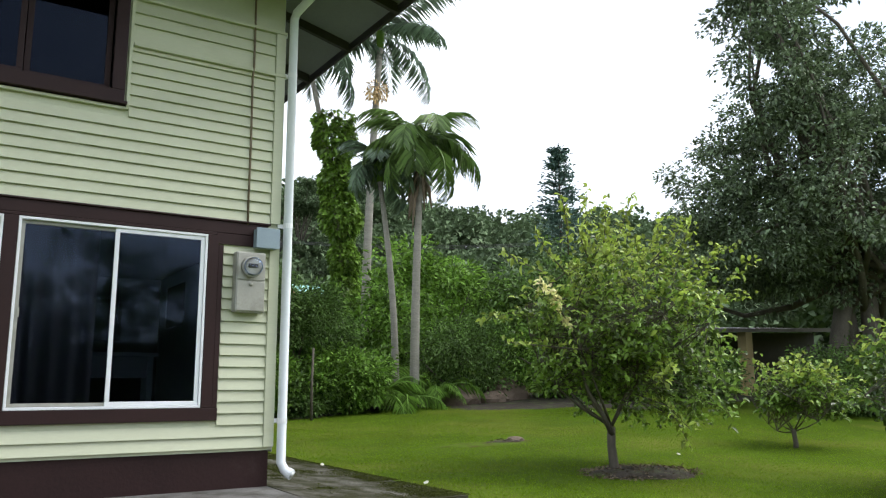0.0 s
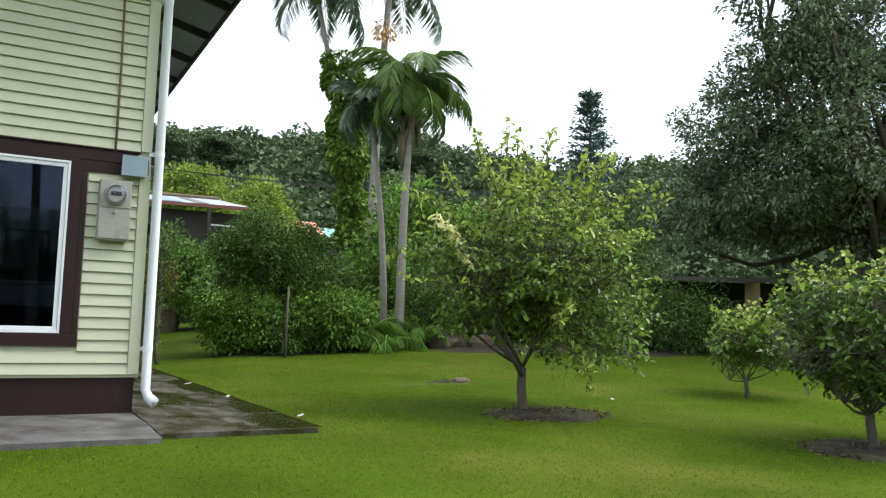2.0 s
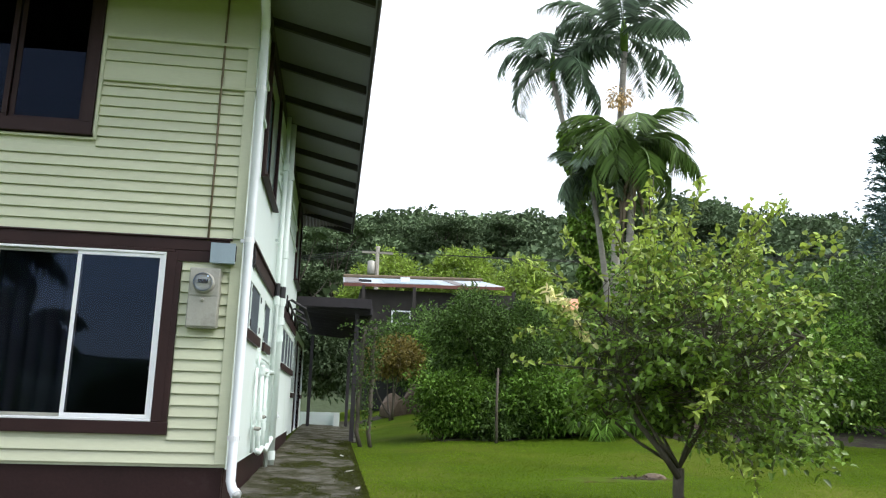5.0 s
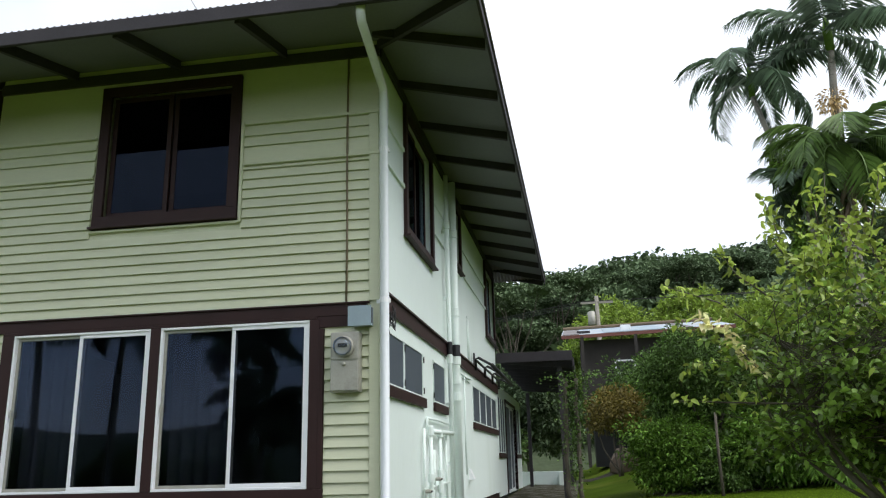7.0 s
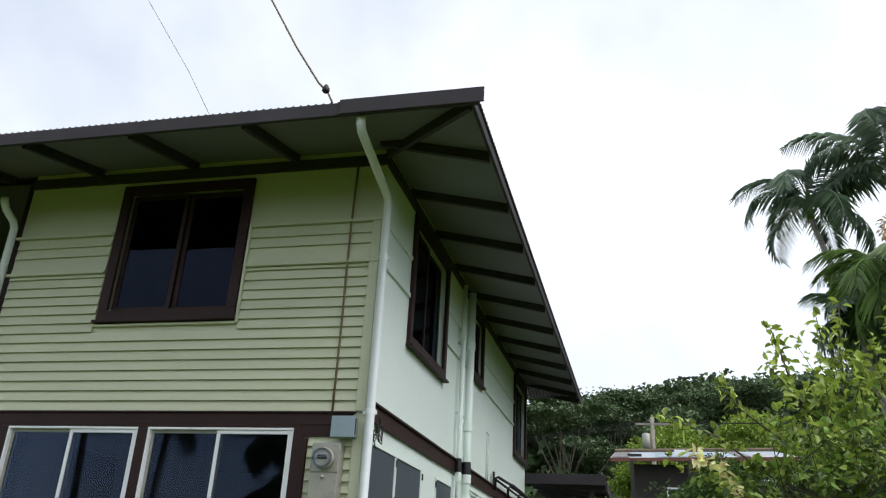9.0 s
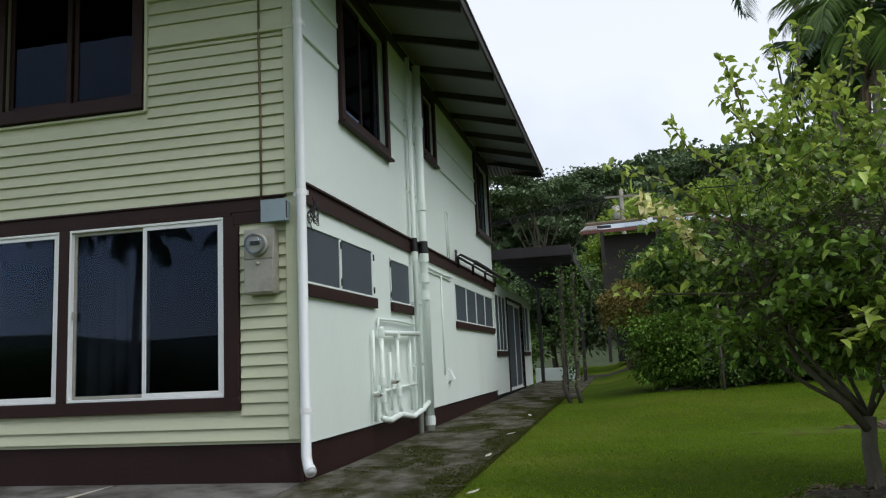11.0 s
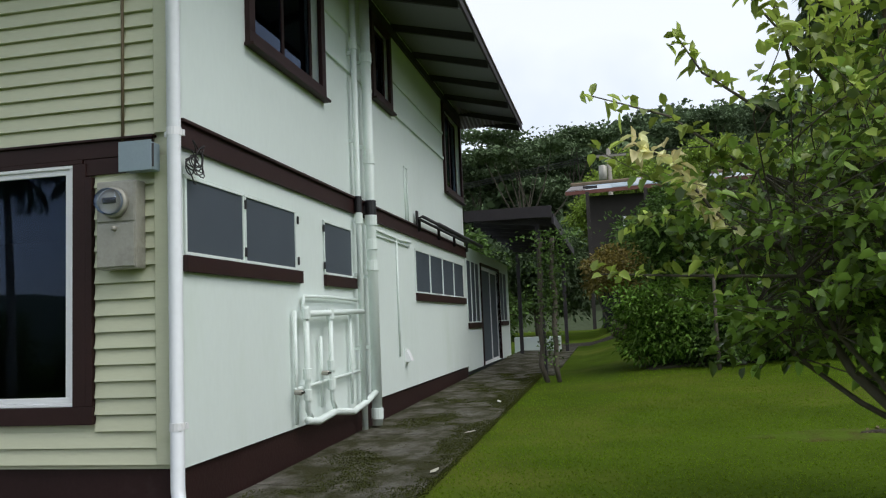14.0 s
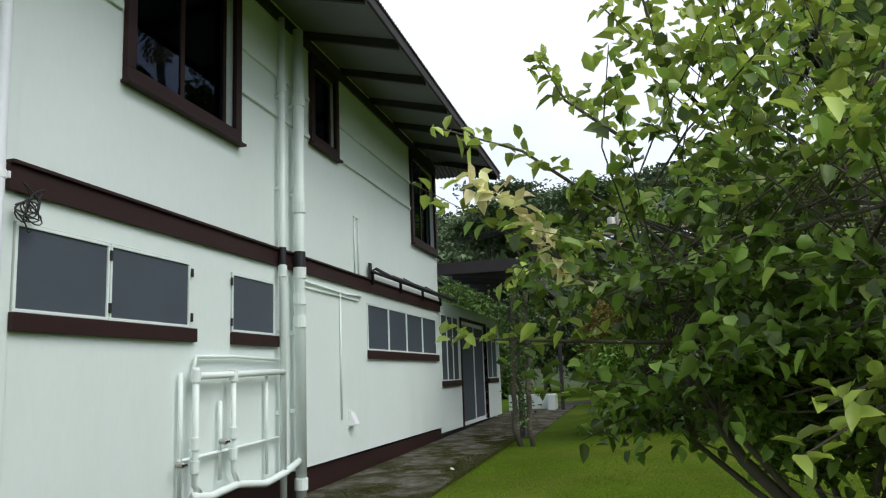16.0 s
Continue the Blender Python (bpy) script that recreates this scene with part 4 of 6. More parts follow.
def broad_tree(name, at, height, parts, trunk_r, per, size, leaf, mat, label, seed, lumps, group="far trees", stems=1):
    """parts: crowns (dx, dy, z, rx, ry, rz, clumps)."""
    g = np.random.default_rng(seed)
    z0 = ground_z(*at) if max(abs(at[0]), abs(at[1])) < 60 else hill_z(*at)
    t = thing(name, (at[0], at[1], z0), label, "tree", group)
    ps, ds = [], []
    base = Vector((at[0], at[1], z0 - 0.2))
    ends = []
    for i, (dx, dy, z, rx, ry, rz, n) in enumerate(parts):
        centre = (at[0] + dx, at[1] + dy, z0 + z)
        c, p, d = clumps(centre, (rx, ry, rz), n, per, size, seed + i, lump=lumps)
        ps.append(p)
        ds.append(d)
        ends += [c[int(g.integers(n))] for _ in range(5)]
    for s in range(stems):
        foot = base + Vector((g.normal() * 0.5, g.normal() * 0.5, 0)) if stems > 1 else base
        top = Vector((at[0] + parts[0][0] * 0.4 + g.normal() * 0.3 * stems, at[1] + parts[0][1] * 0.4, z0 + height * 0.42))
        part("trunk", Build().tube(limb_path(foot, top, 0.2, g), [trunk_r * 1.3, trunk_r, trunk_r * 0.9, trunk_r * 0.8, trunk_r * 0.7], 9), M_BARK, t, smooth=True)
        for e in ends[s::stems]:
            path = limb_path(foot.lerp(top, 0.55 + 0.45 * g.random()), e, 0.08 * height, g)
            r = trunk_r * 0.45
            part("limb", Build().tube(path, [r, r * 0.8, r * 0.6, r * 0.4, r * 0.15], 6), M_BARK, t, smooth=True)
    p, d = np.concatenate(ps), np.concatenate(ds)
    leaf_mesh("crown", p, d, leaf * (0.6 + 0.8 * g.random(len(p))), leaf * 0.55, mat, t)
    return t


def hill_z(x, y):
    r, az = math.hypot(x, y), math.degrees(math.atan2(x, y))
    front = math.exp(-((az - 15) / 75) ** 2)
    h = 8.5 + 20.8 * front + 1.6 * math.sin(az * 0.13 + 1) * front + 1.2 * math.sin(az * 0.31) + 7.2 * math.exp(-((az - 24) / 13) ** 2)
    t = min(1, max(0, (r - 55) / 125))
    t = t * t * (3 - 2 * t)
    return 0.9 + h * t * (1 if r < 190 else max(0.6, 1 - (r - 190) / 500)) + 1.5 * t * noise.noise((x * 0.03, y * 0.03, 5))


# hills all round
b = Build()
rs = [52, 60, 70, 80, 92, 105, 120, 135, 150, 165, 180, 200, 240, 300]
azs = list(range(0, 361, 5))
b.v = [(r * math.sin(radians(a)), r * math.cos(radians(a)), hill_z(r * math.sin(radians(a)), r * math.cos(radians(a))) - (6 if r < 55 else 0)) for r in rs for a in azs]
n = len(azs)
b.f = [(j * n + i, (j + 1) * n + i, (j + 1) * n + i + 1, j * n + i + 1) for j in range(len(rs) - 1) for i in range(n - 1)]
structure("hill", b, M_HILL, "wooded hills rising round the gardens", "hill", smooth=True)


def forest(name, az0, az1, r0, r1, count, per, seed, mat, label):
    g = np.random.default_rng(seed)
    t = thing(name, (0, 60, 2), label, "forest", kind="stuff")
    ps, ds, sz = [], [], []
    for i in range(count):
        a, r = radians(az0 + (az1 - az0) * g.random()), r0 + (r1 - r0) * g.random() ** 0.8
        x, y = r * math.sin(a), r * math.cos(a)
        rad = 2.6 + 4.4 * g.random() ** 2
        tall = 3.5 + 4.5 * g.random()
        z = hill_z(x, y) + tall * 0.75
        u = unit(g.normal(size=(per, 3)))
        u[:, 2] = np.abs(u[:, 2]) * 1.0 - 0.25
        wob = 0.75 + 0.35 * np.sin(u[:, 0] * 5 + i) * np.cos(u[:, 1] * 4 + i * 2) + 0.15 * g.random(per)
        ps.append(np.array([x, y, z]) + u * wob[:, None] * np.array([rad, rad, rad * 0.8]))
        ds.append(u * 0.7 + g.normal(size=(per, 3)) * 0.6)
        sz.append(np.full(per, 0.28 * rad ** 0.75 + 0.25))
    s = np.concatenate(sz)
    leaf_mesh("crown", np.concatenate(ps), np.concatenate(ds), s * 0.72, s * 0.6, mat, t)
    return t


forest("forest", -42, 78, 66, 186, 1500, 330, 3, M_HILLLEAF, "dense dark green forest covering the hillside")

# the orchard tree beside the path
main_tree = citrus_tree("citrus_tree", (7.17, 7.14), 3.05, 1.55, 0.055, 500, 25, 0.078, 11, "leafy citrus tree with fresh light shoots in a soil ring", low=0.55)
g = np.random.default_rng(5)
part("limb", Build().tube([(7.17, 7.14, 0.30), (6.98, 7.10, 0.55), (6.75, 7.08, 0.80), (6.5, 7.0, 1.25)], [0.036, 0.032, 0.026, 0.012], 7), M_BARK, main_tree, smooth=True)
spray = [Vector((6.45, 6.98, 1.45)), Vector((6.12, 6.72, 1.58)), Vector((6.0, 6.70, 1.75)), Vector((5.88, 6.70, 1.93)), Vector((5.70, 6.70, 2.02))]
part("branch", Build().tube(spray, [0.012, 0.010, 0.008, 0.006, 0.003], 5), M_BARK, main_tree, smooth=True)
sp = np.array([spray[int(i)].lerp(spray[int(i) + 1], i % 1) for i in np.linspace(0.85, 3.99, 64)])
leaf_mesh("yellow_leaves", sp + g.normal(size=sp.shape) * 0.02, g.normal(size=sp.shape) + np.array([-0.5, -0.2, 0.15]), 0.10 * (0.7 + 0.5 * g.random(64)), 0.06, M_YELLOW, main_tree, "sickly pale yellow leaves", fine=True)
for path in (((6.3, 7.0, 1.9), (5.9, 6.9, 2.2), (5.46, 7.1, 2.42)), ((6.4, 7.0, 2.2), (6.1, 7.0, 2.45), (5.98, 7.1, 2.72)), ((6.5, 6.8, 1.3), (5.9, 6.9, 1.34), (5.45, 7.05, 1.38)), ((6.6, 7.2, 2.5), (6.5, 7.1, 2.9), (6.42, 7.1, 3.2)), ((7.2, 7.0, 2.6), (7.3, 6.9, 3.0), (7.35, 6.8, 3.3)), ((7.6, 6.8, 2.4), (7.9, 6.6, 2.8), (8.1, 6.5, 3.0)), ((7.4, 7.0, 0.8), (7.35, 6.4, 0.65), (7.25, 6.0, 0.4)), ((7.6, 7.0, 0.7), (7.6, 6.5, 0.5), (7.5, 6.2, 0.15)), ((7.5, 6.9, 1.1), (7.1, 6.3, 1.05), (6.75, 5.9, 0.92)), ((7.4, 6.6, 1.2), (7.1, 6.2, 1.15), (6.85, 5.85, 1.08)), ((6.9, 6.9, 2.5), (6.75, 6.7, 2.8), (6.7, 6.6, 3.1)), ((6.7, 6.9, 2.3), (6.45, 6.8, 2.6), (6.3, 6.7, 2.75)), ((7.0, 7.3, 2.6), (7.0, 7.3, 3.0), (7.05, 7.3, 3.45))):
    pts = [Vector(q) for q in path]
    part("branch", Build().tube(pts, [0.010, 0.007, 0.003], 5), M_BARK, main_tree, smooth=True)
    sp = np.array([pts[0].lerp(pts[1], 2 * f) if f < 0.5 else pts[1].lerp(pts[2], 2 * f - 1) for f in np.linspace(0.15, 1, 34)])
    leaf_mesh("shoot_leaves", sp + g.normal(size=sp.shape) * 0.025, g.normal(size=sp.shape) + np.array([-0.3, -0.2, 0.3]), 0.10 * (0.7 + 0.5 * g.random(34)), 0.055, M_CITRUS2, main_tree, "light green young and lit outer leaves", fine=True)
citrus_tree("citrus_tree", (9.3, 4.1), 2.0, 1.4, 0.045, 340, 19, 0.08, 12, "low citrus tree with hanging dark leaves", low=0.3, leaf_mat=M_CITRUS3)
citrus_tree("citrus_tree", (11.88, 7.75), 1.5, 1.0, 0.035, 190, 14, 0.09, 13, "small young citrus tree on the lawn", low=0.5)

# hedge, shrubs and trees behind the lawn
shrub("shrub", (7.45, 18.2), (1.45, 1.1, 0.9), 2.35, 230, 56, 0.19, 0.115, M_DARKLEAF, "dense rounded dark green small tree in the hedge", 21)
shrub("shrub", (6.62, 17.7), (0.88, 0.8, 0.70), 0.80, 130, 47, 0.18, 0.13, M_BUSHLEAF, "bright green low hedge shrub", 22)
shrub("shrub", (7.65, 17.4), (0.7, 0.65, 0.5), 0.5, 90, 48, 0.17, 0.12, M_DARKLEAF, "dark green low hedge shrub", 23)
shrub("shrub", (8.7, 17.4), (1.1, 0.8, 0.8), 0.8, 112, 47, 0.19, 0.16, M_BUSHLEAF, "ferny bright green shrub by the palms", 24)
shrub("shrub", (12.6, 17.8), (1.6, 1.0, 1.2), 1.2, 150, 44, 0.22, 0.13, M_DARKLEAF, "loose dark green shrub behind the citrus", 25)
shrub("shrub", (15.2, 17.0), (1.8, 1.1, 1.3), 1.2, 165, 44, 0.25, 0.14, M_BUSHLEAF, "loose green shrub behind the citrus", 26)
shrub("shrub", (17.5, 14.6), (1.8, 1.2, 0.9), 0.8, 165, 44, 0.25, 0.13, M_DARKLEAF, "dark hedge shrub below the big tree", 27)
shrub("shrub", (20.0, 11.0), (2.0, 1.4, 0.9), 0.8, 165, 44, 0.25, 0.13, M_DARKLEAF, "dark hedge shrub below the big tree", 28)
shrub("shrub", (9.3, 23.0), (2.0, 1.4, 1.3), 1.3, 180, 44, 0.38, 0.21, M_DARKLEAF, "tall dark shrub behind the palms", 29)
shrub("shrub", (14.0, 22.5), (2.6, 1.6, 2.2), 2.2, 225, 44, 0.38, 0.21, M_BUSHLEAF, "tall green shrub behind the palms", 30)
shrub("shrub", (19.0, 21.0), (2.8, 1.8, 2.2), 2.2, 225, 44, 0.38, 0.21, M_DARKLEAF, "tall dark shrub behind the garden", 31)
shrub("shrub", (5.9, 27.5), (0.95, 0.95, 0.6), 2.1, 90, 44, 0.20, 0.14, M_RUSTLEAF, "small rounded tree with rusty yellow leaves", 32)
shrub("shrub", (7.2, 31.0), (1.5, 1.1, 1.4), 2.3, 170, 44, 0.30, 0.17, M_DARKLEAF, "dark leafy shrub below the neighbouring deck", 34)
shrub("shrub", (8.9, 29.5), (1.9, 1.4, 1.6), 1.7, 180, 44, 0.30, 0.19, M_BUSHLEAF, "green shrub in front of the neighbouring house", 33)

broad_tree("broadleaf_tree", (22.8, 12.5), 12, [(0, 0, 6.2, 4.8, 4.6, 3.5, 520), (1.2, 0.3, 8.9, 3.4, 3.4, 2.4, 210), (-2.2, 1.5, 4.9, 2.8, 2.6, 2.0, 200), (5.5, -2.5, 7.0, 4.2, 4, 3.4, 280), (-3.7, -0.4, 9.6, 1.2, 1.3, 2.0, 60), (-2.4, 0.2, 12.0, 1.8, 1.6, 1.7, 80), (-3.6, 0.0, 12.4, 0.9, 0.9, 1.5, 30)], 0.28, 72, 0.26, 0.155, M_BIGLEAF, "huge dense dark tree with several trunks", 41, 0.4, "big tree", 4)

palm("palm_tree", (10.68, 17.55), 6.9, (0.25, 0.1), 0.105, 2.2, 0.5, 20, M_PALMLEAF2, "palm with arching drooping fronds and dry hanging husk", 51, husk=True, droop=145)
palm("palm_tree", (10.75, 18.6), 6.5, (-0.5, 0.1), 0.085, 1.6, 0.4, 10, M_PALMLEAF, "slim pale palm with short fronds", 52, droop=125)
palm("palm_tree", (12.9, 26.0), 12.7, (-1.65, 0.0), 0.11, 3.3, 0.62, 11, M_PALMLEAF, "tall slender palm leaning over a vine-wrapped trunk", 53, droop=118)
palm("palm_tree", (12.95, 24.6), 13.4, (0.5, 0.0), 0.14, 3.6, 0.66, 12, M_PALMLEAF, "tall palm with green crownshaft", 54, droop=85)


# ---- more of the garden and the distance ----
def conifer(name, at, z0, z1, radius, seed):
    g = np.random.default_rng(seed)
    t = thing(name, (at[0], at[1], z0), "tall blue-green conifer with level tiers of branches", "tree", "far trees")
    part("trunk", Build().tube([(at[0], at[1], z0), (at[0], at[1], z1)], [0.22, 0.03], 7), M_BARK, t)
    ps, ds = [], []
    tiers = 24
    for k in range(tiers):
        f = k / tiers
        z = z0 + 2.5 + (z1 - z0 - 2.6) * f
        r = radius * 1.1 * (1 - f) ** 0.8 * (0.85 + 0.3 * g.random()) + 0.12
        for j in range(9):
            az = g.random() * 6.28
            n = 26
            q = g.random(n) ** 0.7
            w = 0.14 + 0.10 * r * q
            pos = np.stack([at[0] + math.cos(az) * r * q + g.normal(size=n) * w, at[1] + math.sin(az) * r * q + g.normal(size=n) * w, z + 0.18 * r * q ** 2 + g.normal(size=n) * 0.09], axis=1)
            ps.append(pos)
            ds.append(np.stack([np.full(n, math.cos(az)), np.full(n, math.sin(az)), np.full(n, 0.5)], axis=1) + g.normal(size=(n, 3)) * 0.4)
    leaf_mesh("needles", np.concatenate(ps), np.concatenate(ds), 0.34, 0.14, M_PINE, t)
    return t


conifer("conifer", (32.5, 36.0), 1.0, 16.0, 2.2, 61)


def umbrella_tree(name, at, z0, top, seed, spread):
    """Rain-forest tree with thin pale limbs and flat, layered crowns."""
    g = np.random.default_rng(seed)
    t = thing(name, (at[0], at[1], z0), "wide flat-topped tree with pale forking limbs", "tree", "umbrella trees")
    fork = Vector((at[0], at[1], z0 + (top - z0) * 0.4))
    part("trunk", Build().tube([(at[0], at[1], z0 - 1), fork], [0.3, 0.18], 8), M_BARK, t, smooth=True)
    ps, ds = [], []
    for k in range(15):
        az, rr = g.random() * 6.28, spread * g.random() ** 0.6
        c = Vector((at[0] + math.cos(az) * rr, at[1] + math.sin(az) * rr, top - 0.5 - (top - z0) * 0.38 * g.random() * (0.4 + rr / spread)))
        part("limb", Build().tube(limb_path(fork, c, 0.5, g), [0.10, 0.08, 0.06, 0.04, 0.02], 6), M_BARK, t, smooth=True)
        n = 520
        r = 1.1 + 1.2 * g.random()
        u = g.normal(size=(n, 3)) * np.array([r, r, 0.22]) * 0.62
        ps.append(np.array(c) + u)
        ds.append(g.normal(size=(n, 3)) * np.array([1, 1, 0.4]))
    leaf_mesh("crown", np.concatenate(ps), np.concatenate(ds), 0.42, 0.22, M_HILLLEAF, t)
    return t


for at, top, seed, sp in (((-0.5, 68), 17.6, 71, 4.6), ((4.2, 74), 18.2, 72, 4.0), ((-5, 72), 16.0, 73, 4.5), ((40.5, 95), 28.0, 74, 4.5), ((22, 118), 29.5, 75, 5.2), ((31, 122), 30.5, 76, 4.2), ((58, 112), 30.0, 77, 5.0), ((12, 122), 28.5, 78, 4.6)):
    umbrella_tree("umbrella_tree", at, hill_z(*at), top, seed, sp)

for at, h, r, seed, mat, lab in (((7.2, 50), 9.3, 2.3, 81, M_LIMELEAF, "rounded lime-green tree behind the house"), ((11.5, 47), 8.6, 2.1, 82, M_LIMELEAF, "bright lime-green tree behind the house"),
                                 ((15.5, 49), 8.2, 2.6, 83, M_LIMELEAF, "rounded lime-green tree on the slope"), ((2.0, 46), 6.6, 2.2, 84, M_HILLLEAF, "dark round tree behind the patio"),
                                 ((25.5, 46), 7.0, 3.0, 85, M_BUSHLEAF, "leafy green tree on the slope"), ((26, 42), 7.4, 3.2, 86, M_HILLLEAF, "dark leafy tree on the slope"),
                                 ((25, 30), 5.0, 2.8, 87, M_DARKLEAF, "dark leafy tree behind the garden"), ((31.5, 33.5), 7.5, 2.8, 88, M_HILLLEAF, "dark tree under the conifer"),
                                 ((-1.5, 38), 5.2, 2.4, 89, M_DARKLEAF, "dark tree seen through the patio"), ((22.5, 33), 5.0, 2.4, 90, M_BUSHLEAF, "green tree behind the palms")):
    broad_tree("broadleaf_tree", at, h, [(0, 0, h - r * 0.9, r, r, r * 0.85, 150), (r * 0.6, -0.3, h - r * 1.7, r * 0.8, r * 0.8, r * 0.7, 90), (-r * 0.6, 0.2, h - r * 1.6, r * 0.8, r * 0.8, r * 0.7, 90)],
               0.16, 52, 0.34, 0.26, mat, lab, seed, 0.35)

# vine over the tall palm's foot
vine = thing("vine", (12.6, 26, ground_z(12.6, 26)), "thick climbing vine wrapping a tall dead palm trunk", "vine")
g = np.random.default_rng(17)
n = 5200
h = g.random(n) ** 0.9
vx = 12.95 - 0.75 * h
rad = (0.42 + 0.25 * np.sin(h * 23) * np.sin(h * 9 + 1) + 0.25 * h) * (0.5 + 0.5 * g.random(n) ** 0.5)
az = g.random(n) * 6.283
p = np.stack([vx + np.cos(az) * rad, 25.9 + np.sin(az) * rad, 3.6 + 7.3 * h], axis=1)
leaf_mesh("vine_leaves", p, np.stack([np.cos(az), np.sin(az), np.full(n, -0.5)], axis=1) + g.normal(size=(n, 3)) * 0.5, 0.24, 0.17, M_VINELEAF, vine)
part("stem", Build().tube([(12.95, 26.15, 0.3), (12.7, 26.15, 5), (12.2, 26.1, 10.6)], [0.09, 0.07, 0.03], 6), M_BARK, vine)
fruit = thing("palm_fruit", (13.2, 24.35, 11.6), "pale orange hanging cluster of palm fruit", "fruit")
u = unit(g.normal(size=(260, 3))) * (g.random((260, 1)) ** 0.4)
leaf_mesh("fruit_bunch", np.array([13.1, 24.2, 11.5]) + u * np.array([0.45, 0.3, 0.4]), u + np.array([0, 0, -0.6]), 0.14, 0.07, M_INFLOR, fruit)


def tuft(name, at, n, length, mat, seed, label, rise=0.9):
    """Arching fern or small palm at the foot of the hedge."""
    g = np.random.default_rng(seed)
    z0 = ground_z(*at)
    t = thing(name, (at[0], at[1], z0), label, "fern", "garden ferns")
    me = frond_mesh(length, length * 0.2, 26, mat, "frond", 120, seed)
    for i in range(n):
        ob = new("frond", me)
        ob.parent = t
        ob.matrix_basis = Matrix.Translation((0, 0, rise * 0.25)) @ Euler((0, radians(-30 + 45 * g.random()), i * 2.4)).to_matrix().to_4x4() @ Matrix.Scale(0.7 + 0.5 * g.random(), 4)
        ROOT[ob] = ROOT[t]
    return t


for at, n, ln, seed in (((9.4, 17.2), 14, 1.3, 91), ((10.1, 17.0), 10, 1.2, 93), ((11.3, 17.6), 12, 1.5, 94), ((11.0, 20.5), 12, 2.4, 95), ((9.6, 20), 12, 2.2, 97)):
    tuft("fern", at, n, ln, M_BUSHLEAF, seed, "arching green fern at the hedge foot")

# stake in front of the hedge
tagged(mesh_object("garden_stake", Build().tube([(7.21, 16.35, 0.05), (7.20, 16.35, 0.9), (7.22, 16.35, 1.75)], [0.035, 0.03, 0.025], 7), M_BARK, (7.21, 16.35, 0.1), smooth=True), "pale wooden stake standing in the hedge", "stake")


# ---- bare soil, rocks ----
def soil_patch(name, at, rx, ry, seed, label, mat=None, lift=0.03):
    g = np.random.default_rng(seed)
    b = Build()
    rings, seg = 6, 48
    b.v.append((at[0], at[1], ground_z(*at) + lift))
    for i in range(1, rings + 1):
        for k in range(seg):
            a = 2 * math.pi * k / seg
            q = i / rings * (1 + 0.45 * noise.noise((math.cos(a) * 1.5 + seed, math.sin(a) * 1.5, seed)) + 0.3 * noise.noise((math.cos(a) * 5 + seed, math.sin(a) * 5, seed)))
            x, y = at[0] + math.cos(a) * rx * q, at[1] + math.sin(a) * ry * q
            b.v.append((x, y, ground_z(x, y) + (lift * (1 - (i / rings) ** 3) + 0.015 * g.random() if i < rings else -0.03)))
    for k in range(seg):
        b.f.append((0, 1 + k, 1 + (k + 1) % seg))
        for i in range(rings - 1):
            o = 1 + i * seg
            b.f.append((o + k, o + seg + k, o + seg + (k + 1) % seg, o + (k + 1) % seg))
    return structure(name, b, mat or M_SOIL, label, "soil", smooth=True)


soil_patch("soil_ring", (7.36, 6.86), 0.78, 0.5, 3, "ring of dark bare soil round the citrus trunk", lift=0.045)
soil_patch("soil_ring_small", (9.25, 4.1), 0.75, 0.6, 4, "ring of dark bare soil round a citrus trunk", lift=0.045)
soil_patch("soil_patch_brown", (7.7, 10.5), 1.0, 0.30, 16, "worn brown strip of thin grass", M_ROOTS, 0.012)
soil_patch("soil_patch_dark", (8.1, 10.5), 0.4, 0.15, 6, "dark hollow with roots in the lawn", lift=0.03)
soil_patch("hedge_bed", (10.2, 18.6), 3.6, 1.3, 7, "dark planting bed under the hedge", lift=0.04)
soil_patch("hedge_bed_left", (7.2, 17.8), 1.3, 1.0, 8, "dark planting bed under the hedge", lift=0.04)
soil_patch("far_bed", (18.0, 16.5), 6.5, 2.6, 9, "dark planting bed below the big tree", lift=0.04)
soil_patch("patio_bed", (5.6, 30.5), 2.6, 1.5, 10, "dark bed beyond the patio", lift=0.04)


def rock(at, r, seed):
    bm = bmesh.new()
    bmesh.ops.create_icosphere(bm, subdivisions=2, radius=1)
    for v in bm.verts:
        q = 1 + 0.35 * noise.noise(v.co * 1.4 + Vector((seed, 0, 0)))
        v.co = Vector((v.co.x * r[0], v.co.y * r[1], v.co.z * r[2])) * q
    me = bpy.data.meshes.new("rock")
    bm.to_mesh(me)
    bm.free()
    me.materials.append(M_ROCK)
    ob = new("rock", me)
    ob.location = (at[0], at[1], ground_z(*at) + r[2] * 0.45)
    return tagged(ob, "rough brown rock at the edge of the lawn", "rock", "garden rocks")


for at, r, s in (((11.9, 17.4), (0.55, 0.4, 0.35), 1), ((12.8, 17.2), (0.4, 0.3, 0.25), 2), ((13.5, 17.5), (0.7, 0.4, 0.45), 3), ((6.0, 29.5), (0.5, 0.4, 0.55), 4), ((6.9, 29.7), (0.55, 0.4, 0.8), 5), ((8.3, 10.55), (0.18, 0.1, 0.06), 6)):
    rock(at, r, s)


